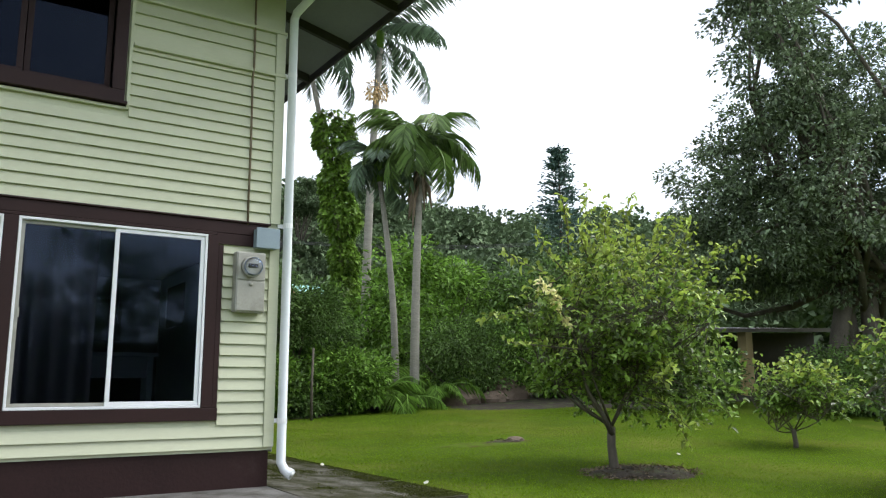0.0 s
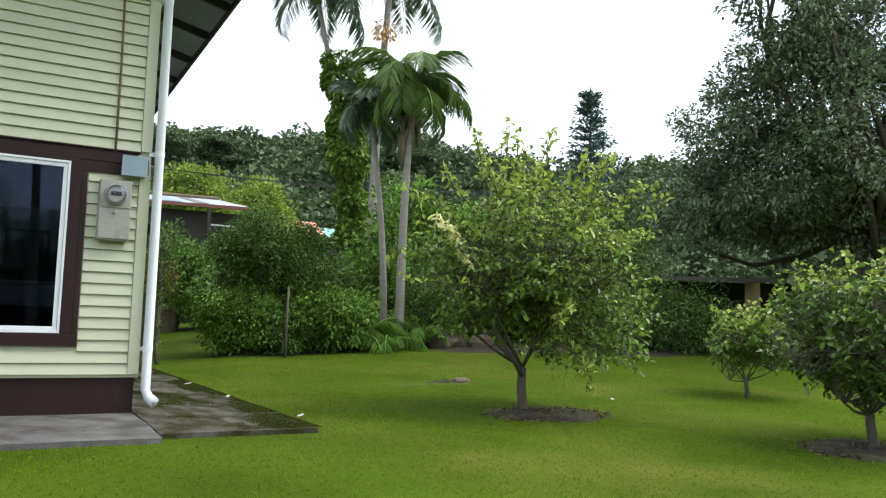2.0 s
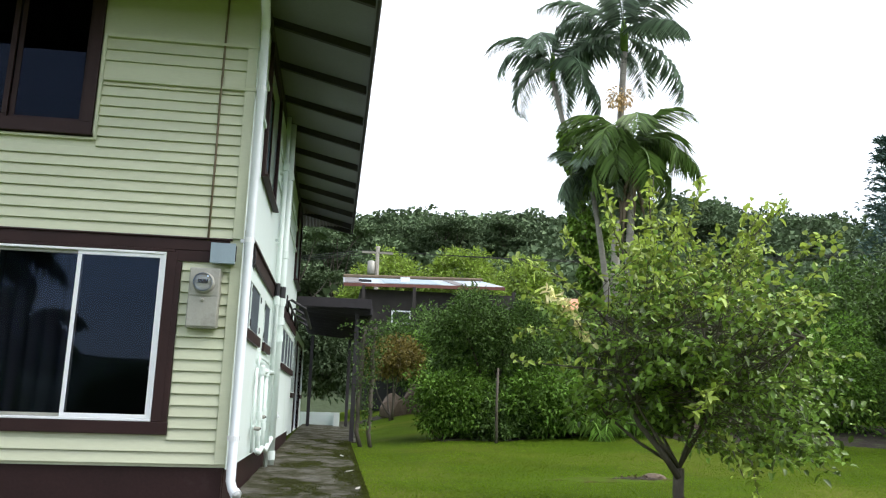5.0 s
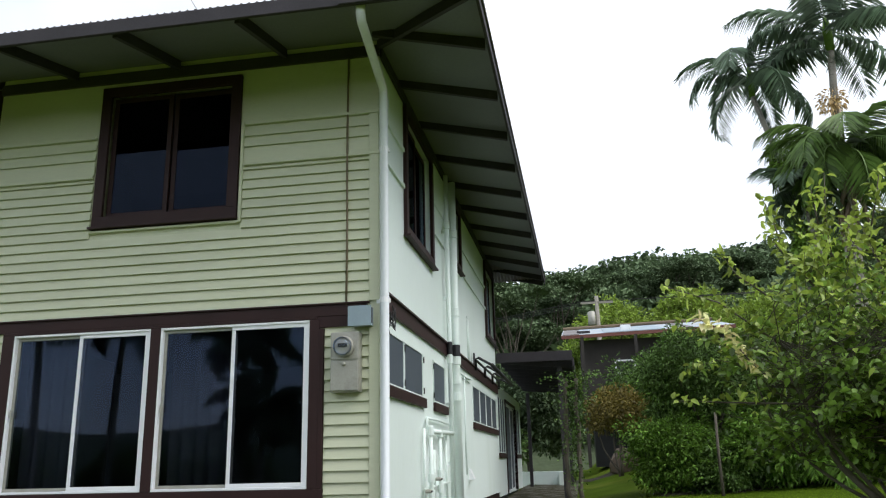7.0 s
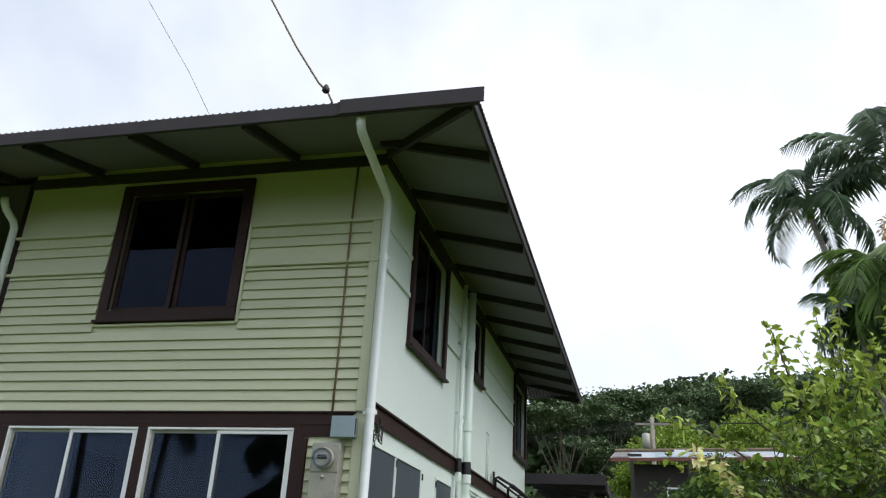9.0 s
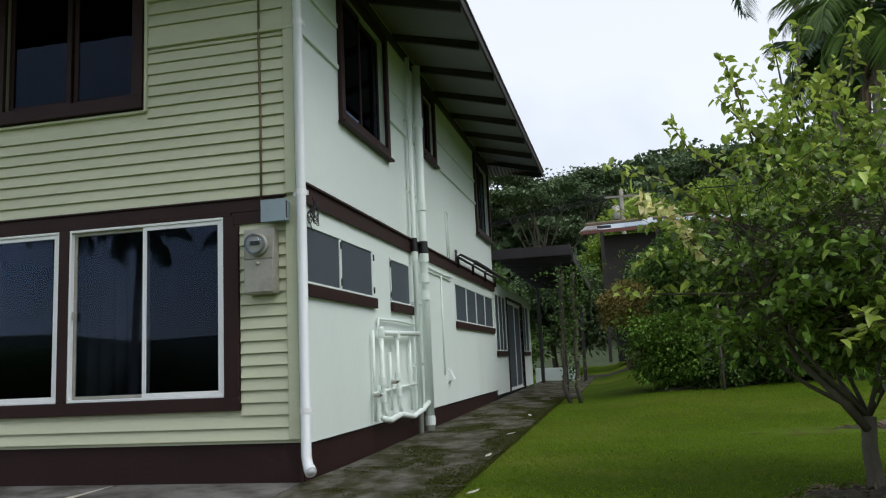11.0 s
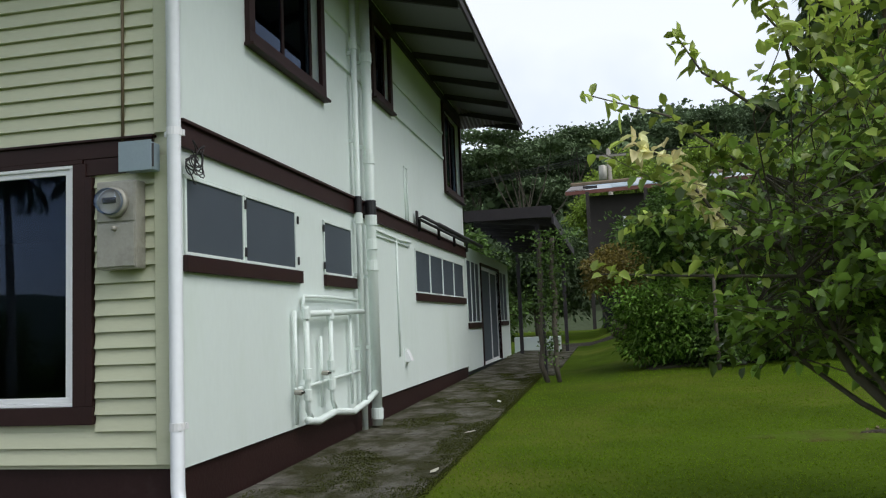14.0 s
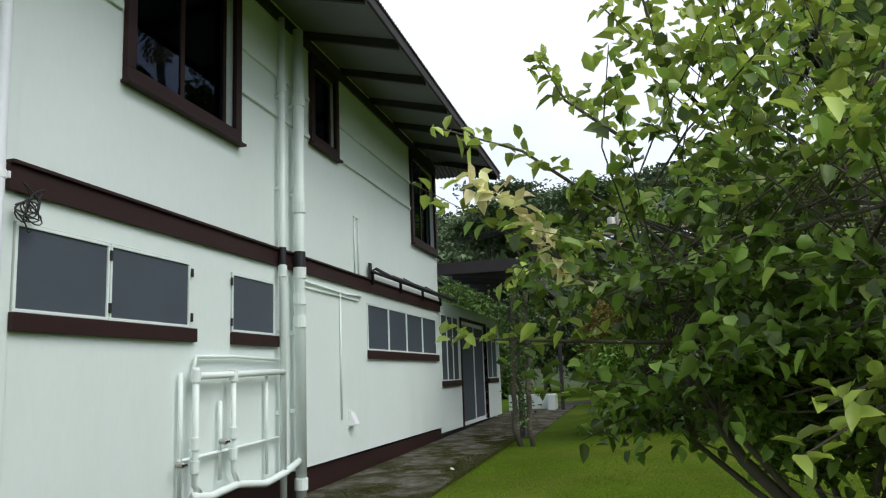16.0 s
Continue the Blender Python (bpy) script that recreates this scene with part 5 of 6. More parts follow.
# ---- fixtures on the house ----
def downspout(name, pts, r, straps, label):
    t = thing(name, pts[-1], label, "downspout", "white downspouts")
    dense = []
    for a, c in zip(pts, pts[1:]):
        a, c = Vector(a), Vector(c)
        L = (c - a).length
        dense += [a.lerp(c, min(0.5, 0.05 / L)), a.lerp(c, max(0.5, 1 - 0.05 / L))]
    dense = [Vector(pts[0]), *dense, Vector(pts[-1])]
    part("pipe", Build().tube(dense, r, 14), M_SPOUT, t, smooth=True)
    for (x, y, z) in straps:
        part("strap", Build().lathe((x, y, z), (0, 0, 1), [(-0.025, r + 0.004), (0.025, r + 0.004)], 14).box(x - 0.09, y + r - 0.01, z - 0.02, x + 0.05, FY - 0.022 if y < FY else y, z + 0.02), M_WHITE, t)
    part("mouth", Build().lathe(pts[-1], Vector(pts[-1]) - Vector(pts[-2]), [(-0.05, r + 0.006), (0.0, r + 0.006), (0.0, r - 0.006), (-0.06, r - 0.008)], 14), M_SPOUT, t)
    return t


downspout("downspout", [(2.93, 5.98, 4.94), (2.93, 5.99, 4.80), (2.855, 7.145, 4.66), (2.855, 7.15, 0.14), (2.93, 7.06, 0.075)], 0.044, [(2.855, 7.15, 0.57), (2.855, 7.15, 2.44), (2.855, 7.15, 4.0)], "white metal downspout at the house corner")
downspout("downspout", [(-1.73, 6.9, 4.86), (-1.73, 6.92, 4.76), (-1.72, 7.14, 4.62), (-1.72, 7.15, 0.14), (-1.81, 7.06, 0.075)], 0.044, [(-1.72, 7.15, 0.57), (-1.72, 7.15, 2.44)], "white metal downspout beside the lanai")

m = thing("electricity_meter", (2.475, FY, 1.57), "weathered grey electricity meter box with round glass meter", "meter box")
part("meter_box", Build().box(2.335, FY - 0.13, 1.57, 2.62, FY - 0.022, 2.14), M_GREYMETAL, m, bevel=0.012)
part("cover", Build().box(2.345, FY - 0.142, 1.585, 2.61, FY - 0.131, 1.86), M_GREYMETAL, m, bevel=0.004)
part("upper_cover", Build().box(2.345, FY - 0.14, 1.875, 2.61, FY - 0.131, 2.13), M_GREYMETAL, m, bevel=0.004)
part("socket_ring", Build().lathe((2.475, FY - 0.14, 1.995), (0, -1, 0), [(0, 0.10), (0.03, 0.10), (0.04, 0.092), (0.04, 0.08)], 24), M_GREYMETAL, m, smooth=True)
dial = part("dial", Build().lathe((2.475, FY - 0.16, 1.995), (0, -1, 0), [(0, 0.078), (0.035, 0.078), (0.036, 0.06)], 24), M_GREYMETAL, m, "grey meter dial")
part("register", Build().box(2.43, FY - 0.205, 1.985, 2.52, FY - 0.197, 2.02), M_BLACK, dial, "dark number register")
part("glass_cover", Build().lathe((2.475, FY - 0.18, 1.995), (0, -1, 0), [(0, 0.084), (0.05, 0.084), (0.075, 0.072), (0.085, 0.03)], 24), M_METERGLASS, m, "clear domed glass", smooth=True).visible_shadow = False
part("seal", Build().lathe((2.475, FY - 0.143, 1.83), (0, -1, 0), [(0, 0.018), (0.02, 0.016), (0.03, 0.008)], 12), M_GREYMETAL, m)
j = thing("junction_box", (2.63, FY, 2.19), "blue-grey cable junction box under the band", "junction box")
part("box_body", Build().box(2.52, FY - 0.145, 2.195, 2.735, FY - 0.037, 2.375), M_BLUEGREY, j, bevel=0.008)
part("lid", Build().box(2.512, FY - 0.158, 2.187, 2.743, FY - 0.146, 2.383), M_BLUEGREY, j, bevel=0.004)
part("hinge", Build().tube([(2.745, FY - 0.14, 2.21), (2.745, FY - 0.14, 2.36)], 0.008, 6), M_BLACK, j)
tagged(mesh_object("cable", Build().tube([(2.46, FY - 0.03, 2.42), (2.462, FY - 0.03, 3.2), (2.455, FY - 0.03, 3.9), (2.46, FY - 0.04, 4.02), (2.46, FY - 0.035, 4.5), (2.46, FY - 0.01, 5.1)], 0.011, 7), M_CABLE, (2.46, FY, 2.42), smooth=True), "brown weathered cable running up the siding", "cable")
g = np.random.default_rng(8)
tang = []
for k in range(130):
    a = k * 0.17
    tang.append(Vector((FX + 0.075 + 0.03 * math.sin(1.7 * a), FY + 0.18 + 0.07 * math.sin(2.3 * a + 1) + 0.03 * math.sin(5.1 * a), 2.34 + 0.05 * math.sin(3.1 * a) + 0.05 * math.sin(1.3 * a + 2) - 0.0008 * k)))
tagged(mesh_object("wire_tangle", Build().tube(tang, 0.0045, 5), M_BLACK, (FX, FY + 0.1, 2.2), smooth=True), "loose tangle of black wires at the corner", "wire")


def pipe_on_wall(name, y, x, r, z0, z1, joints, black, label):
    t = thing(name, (x, y, z0), label, "pipe", "wall pipes")
    part("pipe", Build().tube([(x, y, z0), (x, y, z1)], r, 14), M_PIPE, t, smooth=True)
    for z in joints:
        part("coupling", Build().lathe((x, y, z), (0, 0, 1), [(-0.06, r), (-0.058, r + 0.012), (0.058, r + 0.012), (0.06, r)], 14), M_PIPE, t)
    part("sleeve", Build().lathe((x, y, black), (0, 0, 1), [(-0.09, r), (-0.088, r + 0.006), (0.088, r + 0.006), (0.09, r)], 14), M_BLACK, t, "black painted sleeve")
    for z in (0.9, 1.7, 3.2, 4.2):
        part("bracket", Build().box(FX + 0.001, y - 0.012, z - 0.02, x - r + 0.004, y + 0.012, z + 0.02), M_PIPE, t)
    return t


pipe_on_wall("drain_pipe", 11.27, 2.905, 0.058, 0.03, 5.08, (0.16, 1.82, 2.06, 2.34, 3.05, 4.25), 2.48, "thick pale drain pipe up the side wall")
pipe_on_wall("vent_pipe", 10.92, 2.87, 0.034, 0.03, 5.08, (2.32, 4.3), 2.48, "slim pale vent pipe up the side wall")
mf = thing("pipe_manifold", (2.84, 9.9, 0.3), "pale painted water pipe manifold with valves on the wall", "pipe")
XA, XC = 2.885, 2.835


def run(name, pts, r, label=""):
    return part(name, Build().tube(pts, r, 10), M_PIPE, mf, label, smooth=True)


run("pipe", [(XA, 9.26, 1.34), (XA, 9.26, 0.42), (XA, 9.32, 0.36)], 0.027)
run("pipe", [(XA, 9.24, 1.27), (XA, 10.90, 1.30)], 0.03)
run("pipe", [(XC, 9.30, 1.30), (XC, 9.34, 1.43), (XC, 10.0, 1.44), (XC, 10.9, 1.42)], 0.016)
run("pipe", [(XA, 9.88, 1.27), (XA, 9.88, 0.46), (XA, 9.95, 0.36)], 0.023)
run("pipe", [(XC, 9.10, 0.62), (XC, 10.9, 0.66)], 0.016)
run("pipe", [(XA, 9.24, 0.34), (XA, 9.5, 0.30), (XA, 9.95, 0.335), (XA, 10.5, 0.27), (XA, 10.95, 0.32), (2.905, 11.24, 0.40)], 0.034, "sagging collector pipe")
run("pipe", [(XC, 9.12, 1.30), (XC, 9.12, 0.32)], 0.018)
run("pipe", [(XC, 9.74, 1.06), (XC, 9.74, 0.40)], 0.017)
run("pipe", [(XC, 10.62, 1.28), (XC, 10.62, 0.34)], 0.018)
for y, z in ((9.26, 0.74), (9.26, 0.56), (9.26, 1.27), (9.88, 0.78), (9.88, 0.60), (9.88, 1.27)):
    part("coupling", Build().lathe((XA, y, z), (0, 0, 1), [(-0.05, 0.028), (-0.048, 0.040), (0.048, 0.040), (0.05, 0.028)], 12), M_PIPE, mf)
for y, z in ((9.04, 0.60), (9.70, 0.72)):
    v = part("valve", Build().lathe((XC + 0.02, y, z), (1, 0, 0), [(0, 0.02), (0.06, 0.024), (0.08, 0.01)], 10), M_GREYMETAL, mf, "small metal tap")
    part("valve_handle", Build().box(XC + 0.09, y - 0.03, z - 0.008, XC + 0.10, y + 0.03, z + 0.008), M_BLACK, v)
t = thing("vent_hood", (FX, 13.05, 0.66), "small white plastic vent hood on the wall", "vent")
part("plate", Build().box(FX + 0.001, 12.97, 0.60, FX + 0.012, 13.13, 0.82), M_PIPE, t, bevel=0.004)
part("spout", Build().hexa([(FX + 0.012, 12.98, 0.79), (FX + 0.012, 13.12, 0.79), (FX + 0.03, 13.12, 0.80), (FX + 0.03, 12.98, 0.80)], [(FX + 0.012, 12.98, 0.63), (FX + 0.012, 13.12, 0.63), (FX + 0.10, 13.12, 0.65), (FX + 0.10, 12.98, 0.65)]), M_WHITE, t)
cd = thing("conduit", (FX, 12.85, 0.7), "thin pale conduits running over the side wall", "conduit")
part("tube", Build().tube([(FX + 0.016, 12.72, 0.72), (FX + 0.016, 12.72, 2.26)], 0.013, 8), M_PIPE, cd, smooth=True)
part("tube", Build().tube([(FX + 0.016, 11.45, 2.30), (FX + 0.016, 12.9, 2.27), (FX + 0.016, 13.5, 2.29)], 0.014, 8), M_PIPE, cd, smooth=True)
part("tube", Build().tube([(FX + 0.016, 11.45, 2.23), (FX + 0.016, 13.4, 2.22)], 0.010, 8), M_PIPE, cd, smooth=True)
for y in (13.28, 13.43):
    part("tube", Build().tube([(FX + 0.016, y, 2.57), (FX + 0.016, y, 3.36)], 0.010, 8), M_PIPE, cd, smooth=True)
part("tube", Build().tube([(FX + 0.016, 13.26, 3.34), (FX + 0.016, 13.45, 3.34)], 0.013, 8), M_PIPE, cd, smooth=True)
ab = thing("awning_frame", (FX, 13.85, 2.6), "black folded awning frame over the long low window", "awning")
part("roller", Build().tube([(FX + 0.36, 13.85, 2.56), (FX + 0.36, 17.8, 2.56)], 0.035, 10), M_BLACK, ab, smooth=True)
part("rear_bar", Build().tube([(FX + 0.075, 13.8, 2.66), (FX + 0.075, 17.8, 2.66)], 0.022, 8), M_BLACK, ab, smooth=True)
for y in (13.85, 15.2, 16.5, 17.75):
    part("bracket", Build().tube([(FX + 0.07, y, 2.48), (FX + 0.07, y, 2.68), (FX + 0.12, y, 2.70), (FX + 0.36, y, 2.56)], 0.024, 7), M_BLACK, ab, smooth=True)
part("end_plate", Build().box(FX + 0.036, 13.76, 2.57, FX + 0.06, 13.86, 2.78), M_BLACK, ab, bevel=0.004)

# service wire to the eave
sw = thing("service_wire", (2.62, 5.92, 5.1), "twisted service wire tied to the front eave", "wire")
part("wire", Build().tube([(2.66, 5.90, 5.05), (2.60, 5.90, 5.17), (2.50, 5.90, 5.28), (2.22, 5.90, 5.72), (1.86, 5.90, 6.36), (0.6, 5.7, 8.4), (-2.5, 5.0, 12.5), (-9, 3, 19)], 0.010, 6), M_CABLE, sw, smooth=True)
part("insulator", Build().lathe((2.59, 5.88, 5.18), (0, 0, 1), [(-0.03, 0.02), (-0.015, 0.036), (0.015, 0.036), (0.05, 0.018)], 12), M_BLACK, sw, "dark knob insulator", smooth=True)

tagged(mesh_object("wire", Build().tube([(1.36, 6.1, 5.03), (0.92, 6.1, 5.75), (-0.2, 6.1, 7.4), (-4, 6.0, 12)], 0.0028, 5), M_CABLE, (1.36, 6.1, 5.03), smooth=True), "thin pale wire rising from the roof edge", "wire")
# rough trunk posts with vines at the patio edge
tp = thing("trellis_post", (4.4, 16.8, 0.1), "rough grey trunk post wrapped in thin vines", "post")
g = np.random.default_rng(30)
for x in (4.31, 4.56):
    path = [Vector((x + 0.04 * g.normal(), 16.8 + 0.04 * g.normal(), 0.0 + 0.32 * k)) for k in range(9)]
    part("trunk", Build().tube(path, [0.040 + 0.010 * g.random() for _ in path], 8), M_BARK, tp, smooth=True)
n = 1100
h = g.random(n) ** 0.55
p = np.stack([4.46 + g.normal(size=n) * (0.10 + 0.22 * h ** 3) + 0.15 * h ** 4, 16.8 + g.normal(size=n) * 0.15, 0.2 + 2.5 * h], axis=1)
leaf_mesh("vine_leaves", p, g.normal(size=(n, 3)), 0.07, 0.05, M_DARKLEAF, tp)


# ---- neighbouring houses ----
hs = thing("house", (8, 36, 1.0), "dark weathered wooden house with a patched metal roof", "house", "neighbouring houses")
part("wall", Build().box(5.0, 36.3, 3.3, 12.2, 41.5, 6.15), M_WOODDARK, hs)
q = [(4.2, 35.6, 6.30), (11.7, 35.6, 6.45), (11.7, 41.6, 7.62), (4.2, 41.6, 7.47)]
roof = part("roof", Build().hexa(q, [(x, y, z - 0.08) for x, y, z in q]), M_PATCH, hs, "white and blue patched metal sheets")
part("fascia", Build().hexa([(4.2, 35.55, 6.14), (11.7, 35.55, 6.29), (11.7, 35.62, 6.29), (4.2, 35.62, 6.14)], [(4.2, 35.55, 6.29), (11.7, 35.55, 6.44), (11.7, 35.62, 6.44), (4.2, 35.62, 6.29)]), M_REDROOF, roof, "red painted fascia")
part("ridge", Build().tube([(4.2, 41.5, 7.53), (11.7, 41.5, 7.68)], 0.09, 6), M_HUSK, roof)
for k, (x, w) in enumerate(((6.93, 0.9), (10.75, 1.5))):
    wd = part("window", frame_bars(Build(), "y", 36.2, 36.28, x - w / 2, x + w / 2, 4.58, 5.2 if k == 0 else 5.6, 0.07), M_WHITE, hs, "white-framed window")
    part("pane", Build().box(x - w / 2 + 0.06, 36.23, 4.63, x + w / 2 - 0.06, 36.25, 5.14 if k == 0 else 5.54), M_BLACK, wd)
part("deck", Build().box(5.0, 34.9, 3.1, 12.2, 36.28, 3.28), M_WOODDARK, hs)
part("deck_rail", Build().box(7.8, 34.9, 4.08, 12.2, 34.97, 4.16), M_GREYMETAL, hs)
for k in range(18):
    part("baluster", Build().box(7.82 + k * 0.255, 34.91, 3.28, 7.86 + k * 0.255, 34.95, 4.08), M_GREYMETAL, hs)
for x in (5.1, 7.4, 9.8, 12.0):
    part("post", Build().box(x - 0.07, 35.0, 0.6, x + 0.07, 35.14, 6.15), M_WOODDARK, hs)
# Black block added under the raised floor in place of the shade there.
part("foundation", Build().box(5.4, 37, 0.6, 12.0, 41, 3.1), M_BLACK, hs)
part("roof_box", Build().box(6.9, 37.0, 6.62, 7.35, 37.4, 6.9), M_WHITE, roof, "white box on the roof")
part("roof_sheet", Build().box(4.9, 36.6, 6.52, 5.5, 37.0, 6.64), M_BLACK, roof, "dark sheet on the roof")
for x0, x1, m_, lab in ((6.1, 8.7, M_BLUEGREY, "blue-grey patch sheet"), (4.25, 5.0, M_ROOF, "rusty patch sheet"), (9.4, 9.9, M_ROOF, "rusty patch sheet")):
    q = [(x, y, 6.30 + 0.02 * (x - 4.2) + 0.195 * (y - 35.6) + 0.01) for x, y in ((x0, 35.65), (x1, 35.65), (x1, 40.5), (x0, 40.5))]
    part("patch", Build().hexa(q, [(x, y, z + 0.02) for x, y, z in q]), m_, roof, lab)
pole = thing("utility_pole", (6.2, 45, 1.5), "grey utility pole with a crossarm and transformer", "utility pole")
part("pole", Build().tube([(6.2, 45, 1.0), (6.2, 45, 9.9)], [0.16, 0.11], 8), M_PALMBARK, pole, smooth=True)
part("crossarm", Build().box(5.3, 44.9, 9.45, 7.1, 45.0, 9.57), M_PALMBARK, pole)
part("transformer", Build().lathe((5.85, 44.8, 8.2), (0, 0, 1), [(0, 0.2), (0.02, 0.22), (0.75, 0.22), (0.8, 0.12)], 12), M_GREYMETAL, pole, smooth=True)
for dx, z in ((-0.8, 9.62), (0.0, 9.62), (0.8, 9.62)):
    for ex, ez in ((-32, 7.0), (44, 12.5)):
        pts = [Vector((6.2 + dx, 45, z)).lerp(Vector((ex, 47 + dx, ez)), k / 8) - Vector((0, 0, 0.9 * math.sin(math.pi * k / 8))) for k in range(9)]
        part("power_line", Build().tube(pts, 0.018, 4), M_BLACK, pole)


def far_house(name, x0, y0, x1, y1, z0, z1, rise, mat, label):
    h = thing(name, ((x0 + x1) / 2, (y0 + y1) / 2, z0), label, "house", "neighbouring houses")
    part("wall", Build().box(x0 + 0.4, y0 + 0.4, z0, x1 - 0.4, y1 - 0.4, z1), M_WOODDARK, h)
    ym = (y0 + y1) / 2
    b = Build()
    for ya, yb in ((y0, ym), (y1, ym)):
        q = [(x0, ya, z1 - 0.05), (x1, ya, z1 - 0.05), (x1, yb, z1 + rise), (x0, yb, z1 + rise)]
        b.hexa(q, [(x, y, z + 0.07) for x, y, z in q])
    part("roof", b, mat, h)
    part("window", Build().box(x0 + 1.0, y0 + 0.36, z0 + 1.0, x0 + 2.0, y0 + 0.41, z0 + 2.0), M_BLACK, h)
    return h


far_house("house", 18.6, 50, 21.2, 55, 3.0, 7.2, 1.2, M_ORANGE, "far house with a faded orange roof")
far_house("house", 21.6, 51, 24.4, 56, 3.0, 7.3, 0.9, M_GREENROOF, "far house with a pale green roof")
# open shed under the big tree
sd = thing("shed", (22.5, 17, 0.2), "low dark shed with a grey roof and tan post", "shed")
q = [(20.4, 16.0, 2.55), (29.0, 14.2, 2.75), (30.0, 19.0, 3.1), (21.0, 20.5, 2.9)]
part("roof", Build().hexa(q, [(x, y, z + 0.12) for x, y, z in q]), M_ROOF, sd)
part("wall", Build().hexa([(21.2, 19.8, 0), (29.5, 18.2, 0), (29.6, 18.4, 0), (21.3, 20.0, 0)], [(21.2, 19.8, 2.8), (29.5, 18.2, 2.95), (29.6, 18.4, 2.95), (21.3, 20.0, 2.8)]), M_WOODDARK, sd)
for x, y in ((22.2, 16.0), (28.4, 14.7)):
    part("post", Build().box(x - 0.16, y - 0.16, 0.0, x + 0.16, y + 0.16, 2.6), M_TAN, sd, "tan painted post")

# ---- inside, seen through the glass ----
mt = thing("mantel", (1.9, 10.2, 0.3), "white mantel cabinet inside the room", "cabinet")
part("body", Build().box(1.45, 10.0, 0.30, 1.52, 10.3, 1.25).box(2.25, 10.0, 0.30, 2.32, 10.3, 1.25).box(1.525, 10.02, 1.0, 2.245, 10.3, 1.25), M_WHITE, mt, bevel=0.006)
part("top", Build().box(1.40, 9.96, 1.254, 2.37, 10.32, 1.30), M_WHITE, mt, bevel=0.006)
pf = thing("picture_frame", (1.9, 11.18, 1.6), "dark framed picture on the inner wall", "picture")
part("frame", frame_bars(Build(), "y", 11.17, 11.197, 1.6, 2.15, 1.5, 2.05, 0.05), M_BLACK, pf, bevel=0.004)
part("picture", Build().box(1.64, 11.185, 1.54, 2.11, 11.195, 2.01), M_CURTAIN, pf)

# ---- garden behind the path, mirrored in the panes ----
palm("palm_tree", (-8.9, -16.0), 5.4, (0.2, 0.0), 0.15, 2.8, 0.7, 14, M_PALMLEAF, "tall palm across the drive", 101, droop=130)
palm("palm_tree", (2.6, -16.0), 8.8, (-0.3, 0.0), 0.15, 2.8, 0.7, 14, M_PALMLEAF, "tall palm across the drive", 102, droop=130)
palm("palm_tree", (-7.6, -15.0), 2.6, (0.2, 0.0), 0.15, 2.8, 0.7, 14, M_PALMLEAF, "tall palm across the drive", 103, droop=130)
palm("palm_tree", (-14.8, -16.5), 6.6, (0.3, 0.0), 0.16, 2.4, 0.6, 13, M_PALMLEAF, "tall palm across the drive", 104, droop=130)
palm("palm_tree", (-17.2, -15.0), 7.2, (-0.3, 0.0), 0.16, 2.4, 0.6, 13, M_PALMLEAF, "tall palm across the drive", 105, droop=130)
for k, (at, h, r) in enumerate((((-11, -20), 2.9, 1.9), ((-5, -22), 3.2, 2.0), ((6.5, -22), 8.5, 3.8), ((13, -19), 9, 3.8), ((20, -14), 9, 4.0), ((0.8, -23), 8, 3.4), ((-16, -20), 3.0, 1.9), ((-21, -17), 3.4, 2.2), ((-26, -14), 3.8, 2.2))):
    broad_tree("broadleaf_tree", at, h, [(0, 0, h - r * 0.9, r, r, r * 0.85, 110), (r * 0.6, -0.3, h - r * 1.7, r * 0.8, r * 0.8, r * 0.7, 70), (-r * 0.6, 0.2, h - r * 1.6, r * 0.8, r * 0.8, r * 0.7, 70)],
               0.2, 70, 0.42, 0.22, M_DARKLEAF, "dark leafy tree across the drive", 110 + k, 0.35)


# ---- grass ----
def grass(count, x0, x1, y0, y1, seed):
    g = np.random.default_rng(seed)
    t = thing("grass", (6, 4, -0.3), "short mown green grass blades", "grass", kind="stuff")
    x, y = x0 + (x1 - x0) * g.random(count), y0 + (y1 - y0) * g.random(count)
    keep = ~((y > 5.93) & (x < 4.16)) & (np.hypot((x - 7.36) / 0.80, (y - 6.86) / 0.55) > 0.55 + 0.45 * g.random(count)) & (np.hypot((x - 9.25) / 0.65, (y - 4.1) / 0.5) > 0.55 + 0.45 * g.random(count))
    fade = np.clip((x + 3) / 2, 0, 1) * np.clip((17 - x) / 4, 0, 1) * np.clip((y + 0.5) / 1.5, 0, 1) * np.clip((19 - y) / 5, 0, 1)
    keep &= g.random(count) < fade
    x, y = x[keep], y[keep]
    z = np.array([ground_z(a, c) for a, c in zip(x, y)])
    n = len(x)
    p = np.stack([x, y, z - 0.005], axis=1)
    d = np.stack([g.normal(size=n) * 0.5, g.normal(size=n) * 0.5, np.ones(n)], axis=1)
    return leaf_mesh("blades", p, d, 0.018 + 0.024 * g.random(n), 0.007, M_BLADE, t, droop=0.3)


grass(380000, -3.0, 17.0, -0.5, 19.0, 201)


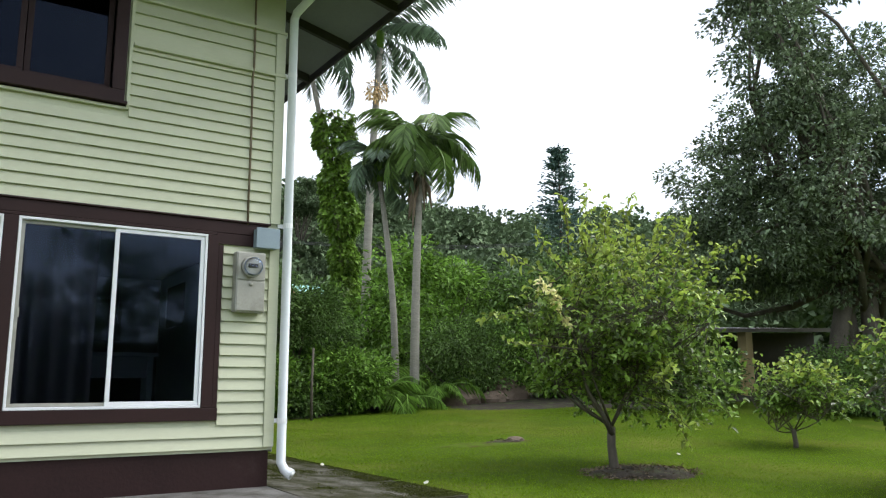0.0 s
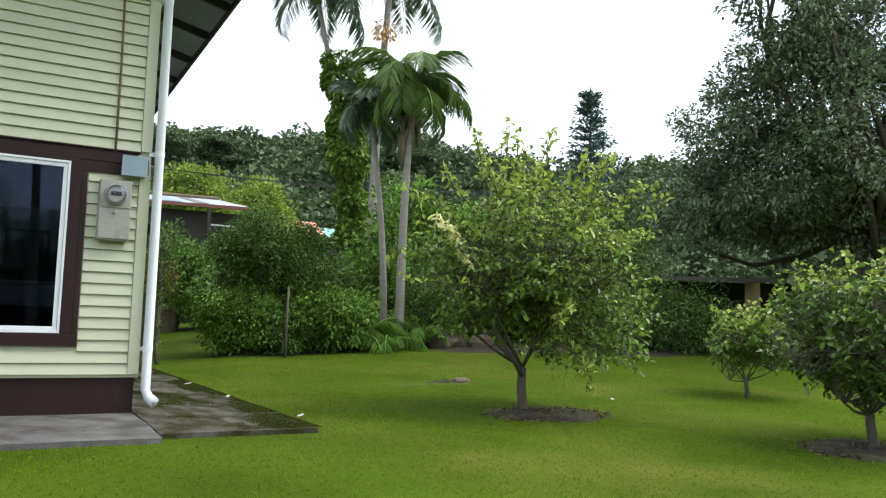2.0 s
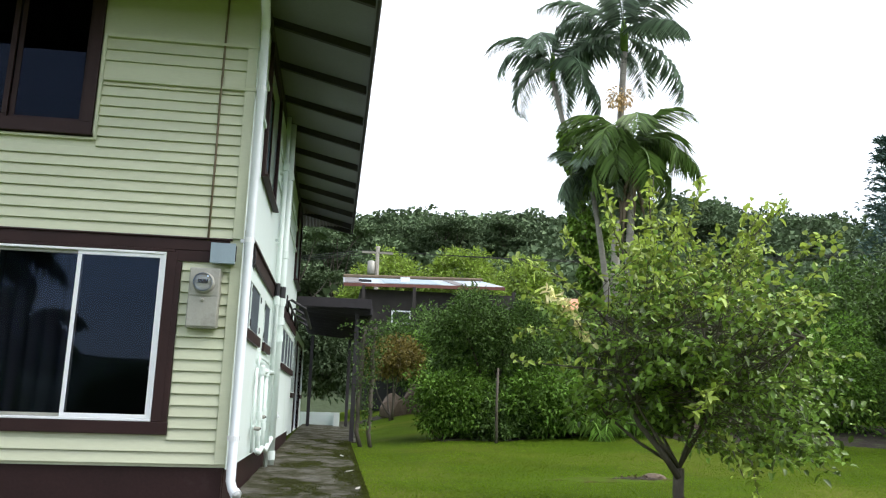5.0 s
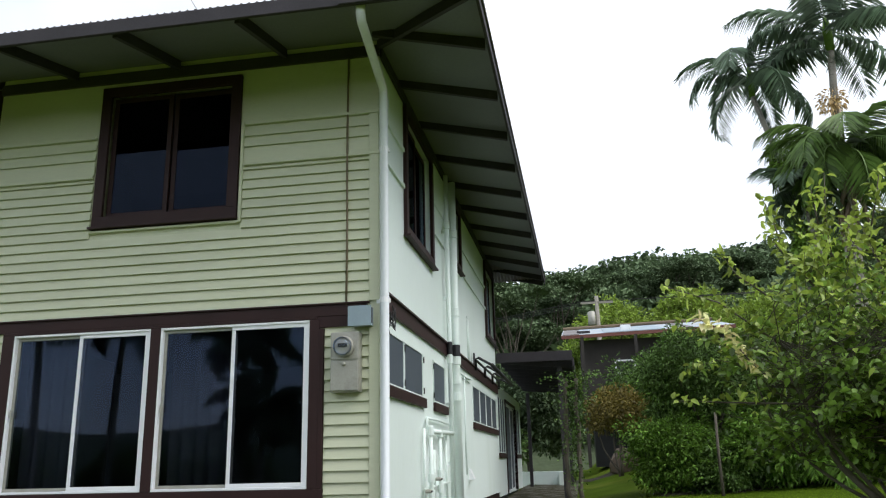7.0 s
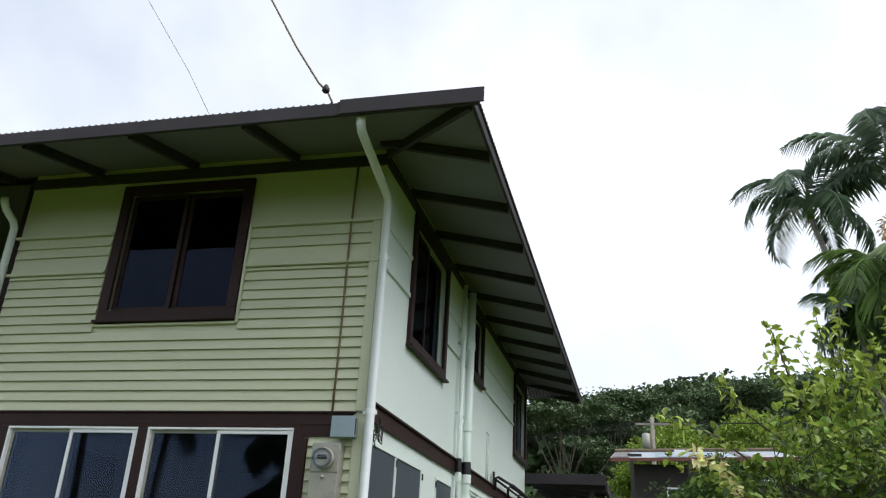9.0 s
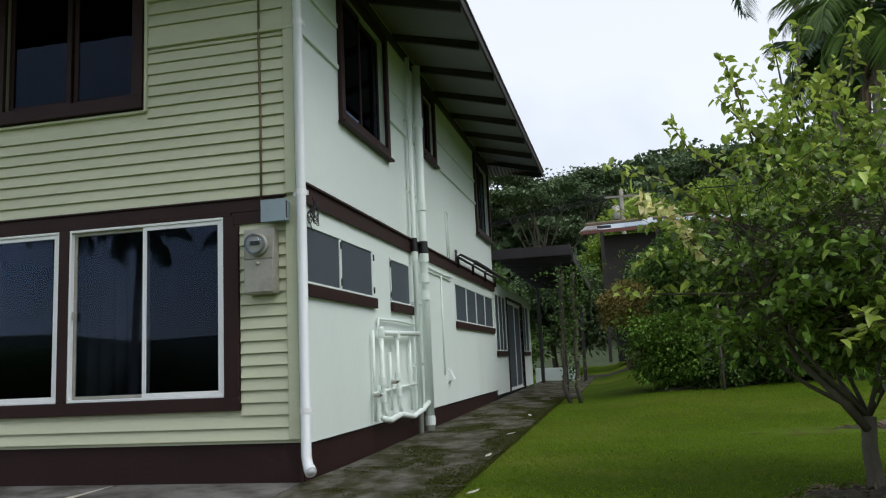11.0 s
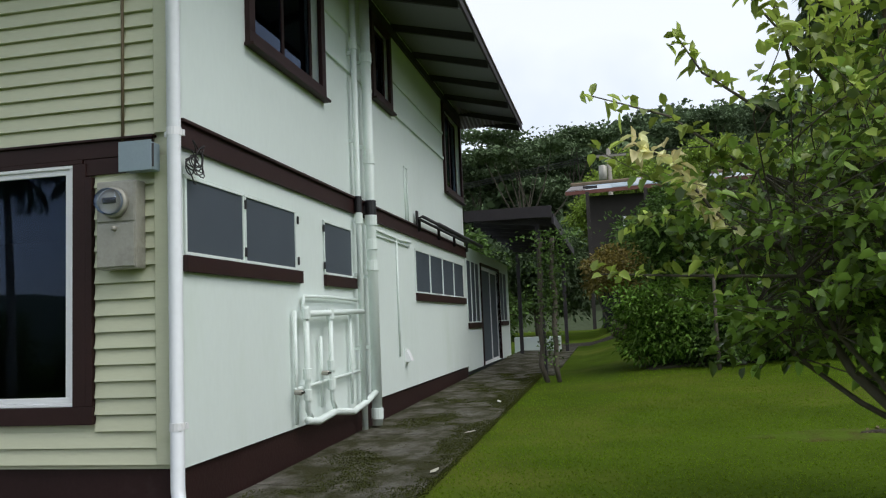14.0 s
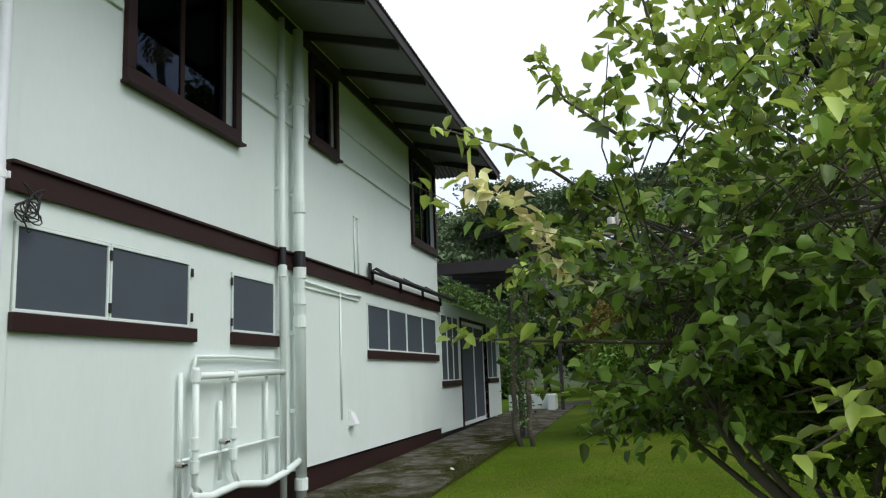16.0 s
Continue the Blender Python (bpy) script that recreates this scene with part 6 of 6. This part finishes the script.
def moss(count, seed):
    """Moss tufts and grass creeping over the side paving, thick in patches and along its edge."""
    g = np.random.default_rng(seed)
    t = thing("moss", (3.6, 12, 0.03), "green moss and creeping grass on the paving", "moss", kind="stuff")
    x, y = 2.85 + 1.34 * g.random(count), 5.95 + 12.5 * g.random(count)
    patch = np.array([noise.noise((a * 1.6, c * 0.9, 2.0)) + 0.5 * noise.noise((a * 5, c * 5, 4.0)) for a, c in zip(x, y)])
    keep = patch + 0.9 * np.clip((x - 3.75) / 0.4, 0, 1) + 0.3 * np.clip((7.5 - y) / 1.5, 0, 1) > 0.42 * g.random(count) ** 0.5
    x, y = x[keep], y[keep]
    z = np.array([max(slab_top(a, c), ground_z(a, c)) for a, c in zip(x, y)])
    n = len(x)
    d = np.stack([g.normal(size=n) * 0.9, g.normal(size=n) * 0.9, np.ones(n)], axis=1)
    return leaf_mesh("tufts", np.stack([x, y, z - 0.004], axis=1), d, 0.008 + 0.013 * g.random(n), 0.010, M_MOSS, t, droop=0.3)


moss(170000, 301)
for k, (x, y, turn) in enumerate(((4.02, 10.9, 0.3), (4.08, 8.9, 1.2), (3.95, 13.6, 2.0), (4.3, 6.9, 0.8), (9.3, 8.0, 1.0))):
    z = max(slab_top(x, y) if x < 4.15 else -9, ground_z(x, y)) + 0.012
    c, s = math.cos(turn), math.sin(turn)
    rows = [(-0.06, 0.0, 0.0), (-0.02, 0.024, 0.006), (0.03, 0.022, 0.010), (0.065, 0.0, 0.02), (0.03, -0.022, 0.012), (-0.02, -0.024, 0.004)]
    lo = [(x + a * c - e * s, y + a * s + e * c, z + h) for a, e, h in rows]
    b = Build().add(lo + [(a, e, h + 0.003) for a, e, h in lo], [(5, 4, 3, 2, 1, 0), (6, 7, 8, 9, 10, 11)] + [(i, (i + 1) % 6, 6 + (i + 1) % 6, 6 + i) for i in range(6)])
    tagged(mesh_object("fallen_leaf", b, M_DRYLEAF, (x, y, z)), "pale dry leaf fallen on the ground", "leaf", "fallen leaves")


def litter(at, rx, ry, count, seed):
    g = np.random.default_rng(seed)
    t = thing("leaf_litter", (at[0], at[1], ground_z(*at)), "dry leaves and chips lying on the bare soil", "litter", kind="stuff")
    a, r = g.random(count) * 6.283, g.random(count) ** 0.5
    x, y = at[0] + np.cos(a) * rx * r, at[1] + np.sin(a) * ry * r
    z = np.array([ground_z(q, w) for q, w in zip(x, y)]) + 0.05 * (1 - r) + 0.012
    d = np.stack([g.normal(size=count), g.normal(size=count), 0.25 * g.normal(size=count)], axis=1)
    return leaf_mesh("chips", np.stack([x, y, z], axis=1), d, 0.03 + 0.05 * g.random(count), 0.025, M_HUSK, t, droop=0.05)


litter((7.36, 6.88), 0.85, 0.56, 900, 401)
litter((9.25, 4.1), 0.75, 0.6, 500, 402)
litter((8.1, 10.5), 0.4, 0.18, 60, 403)
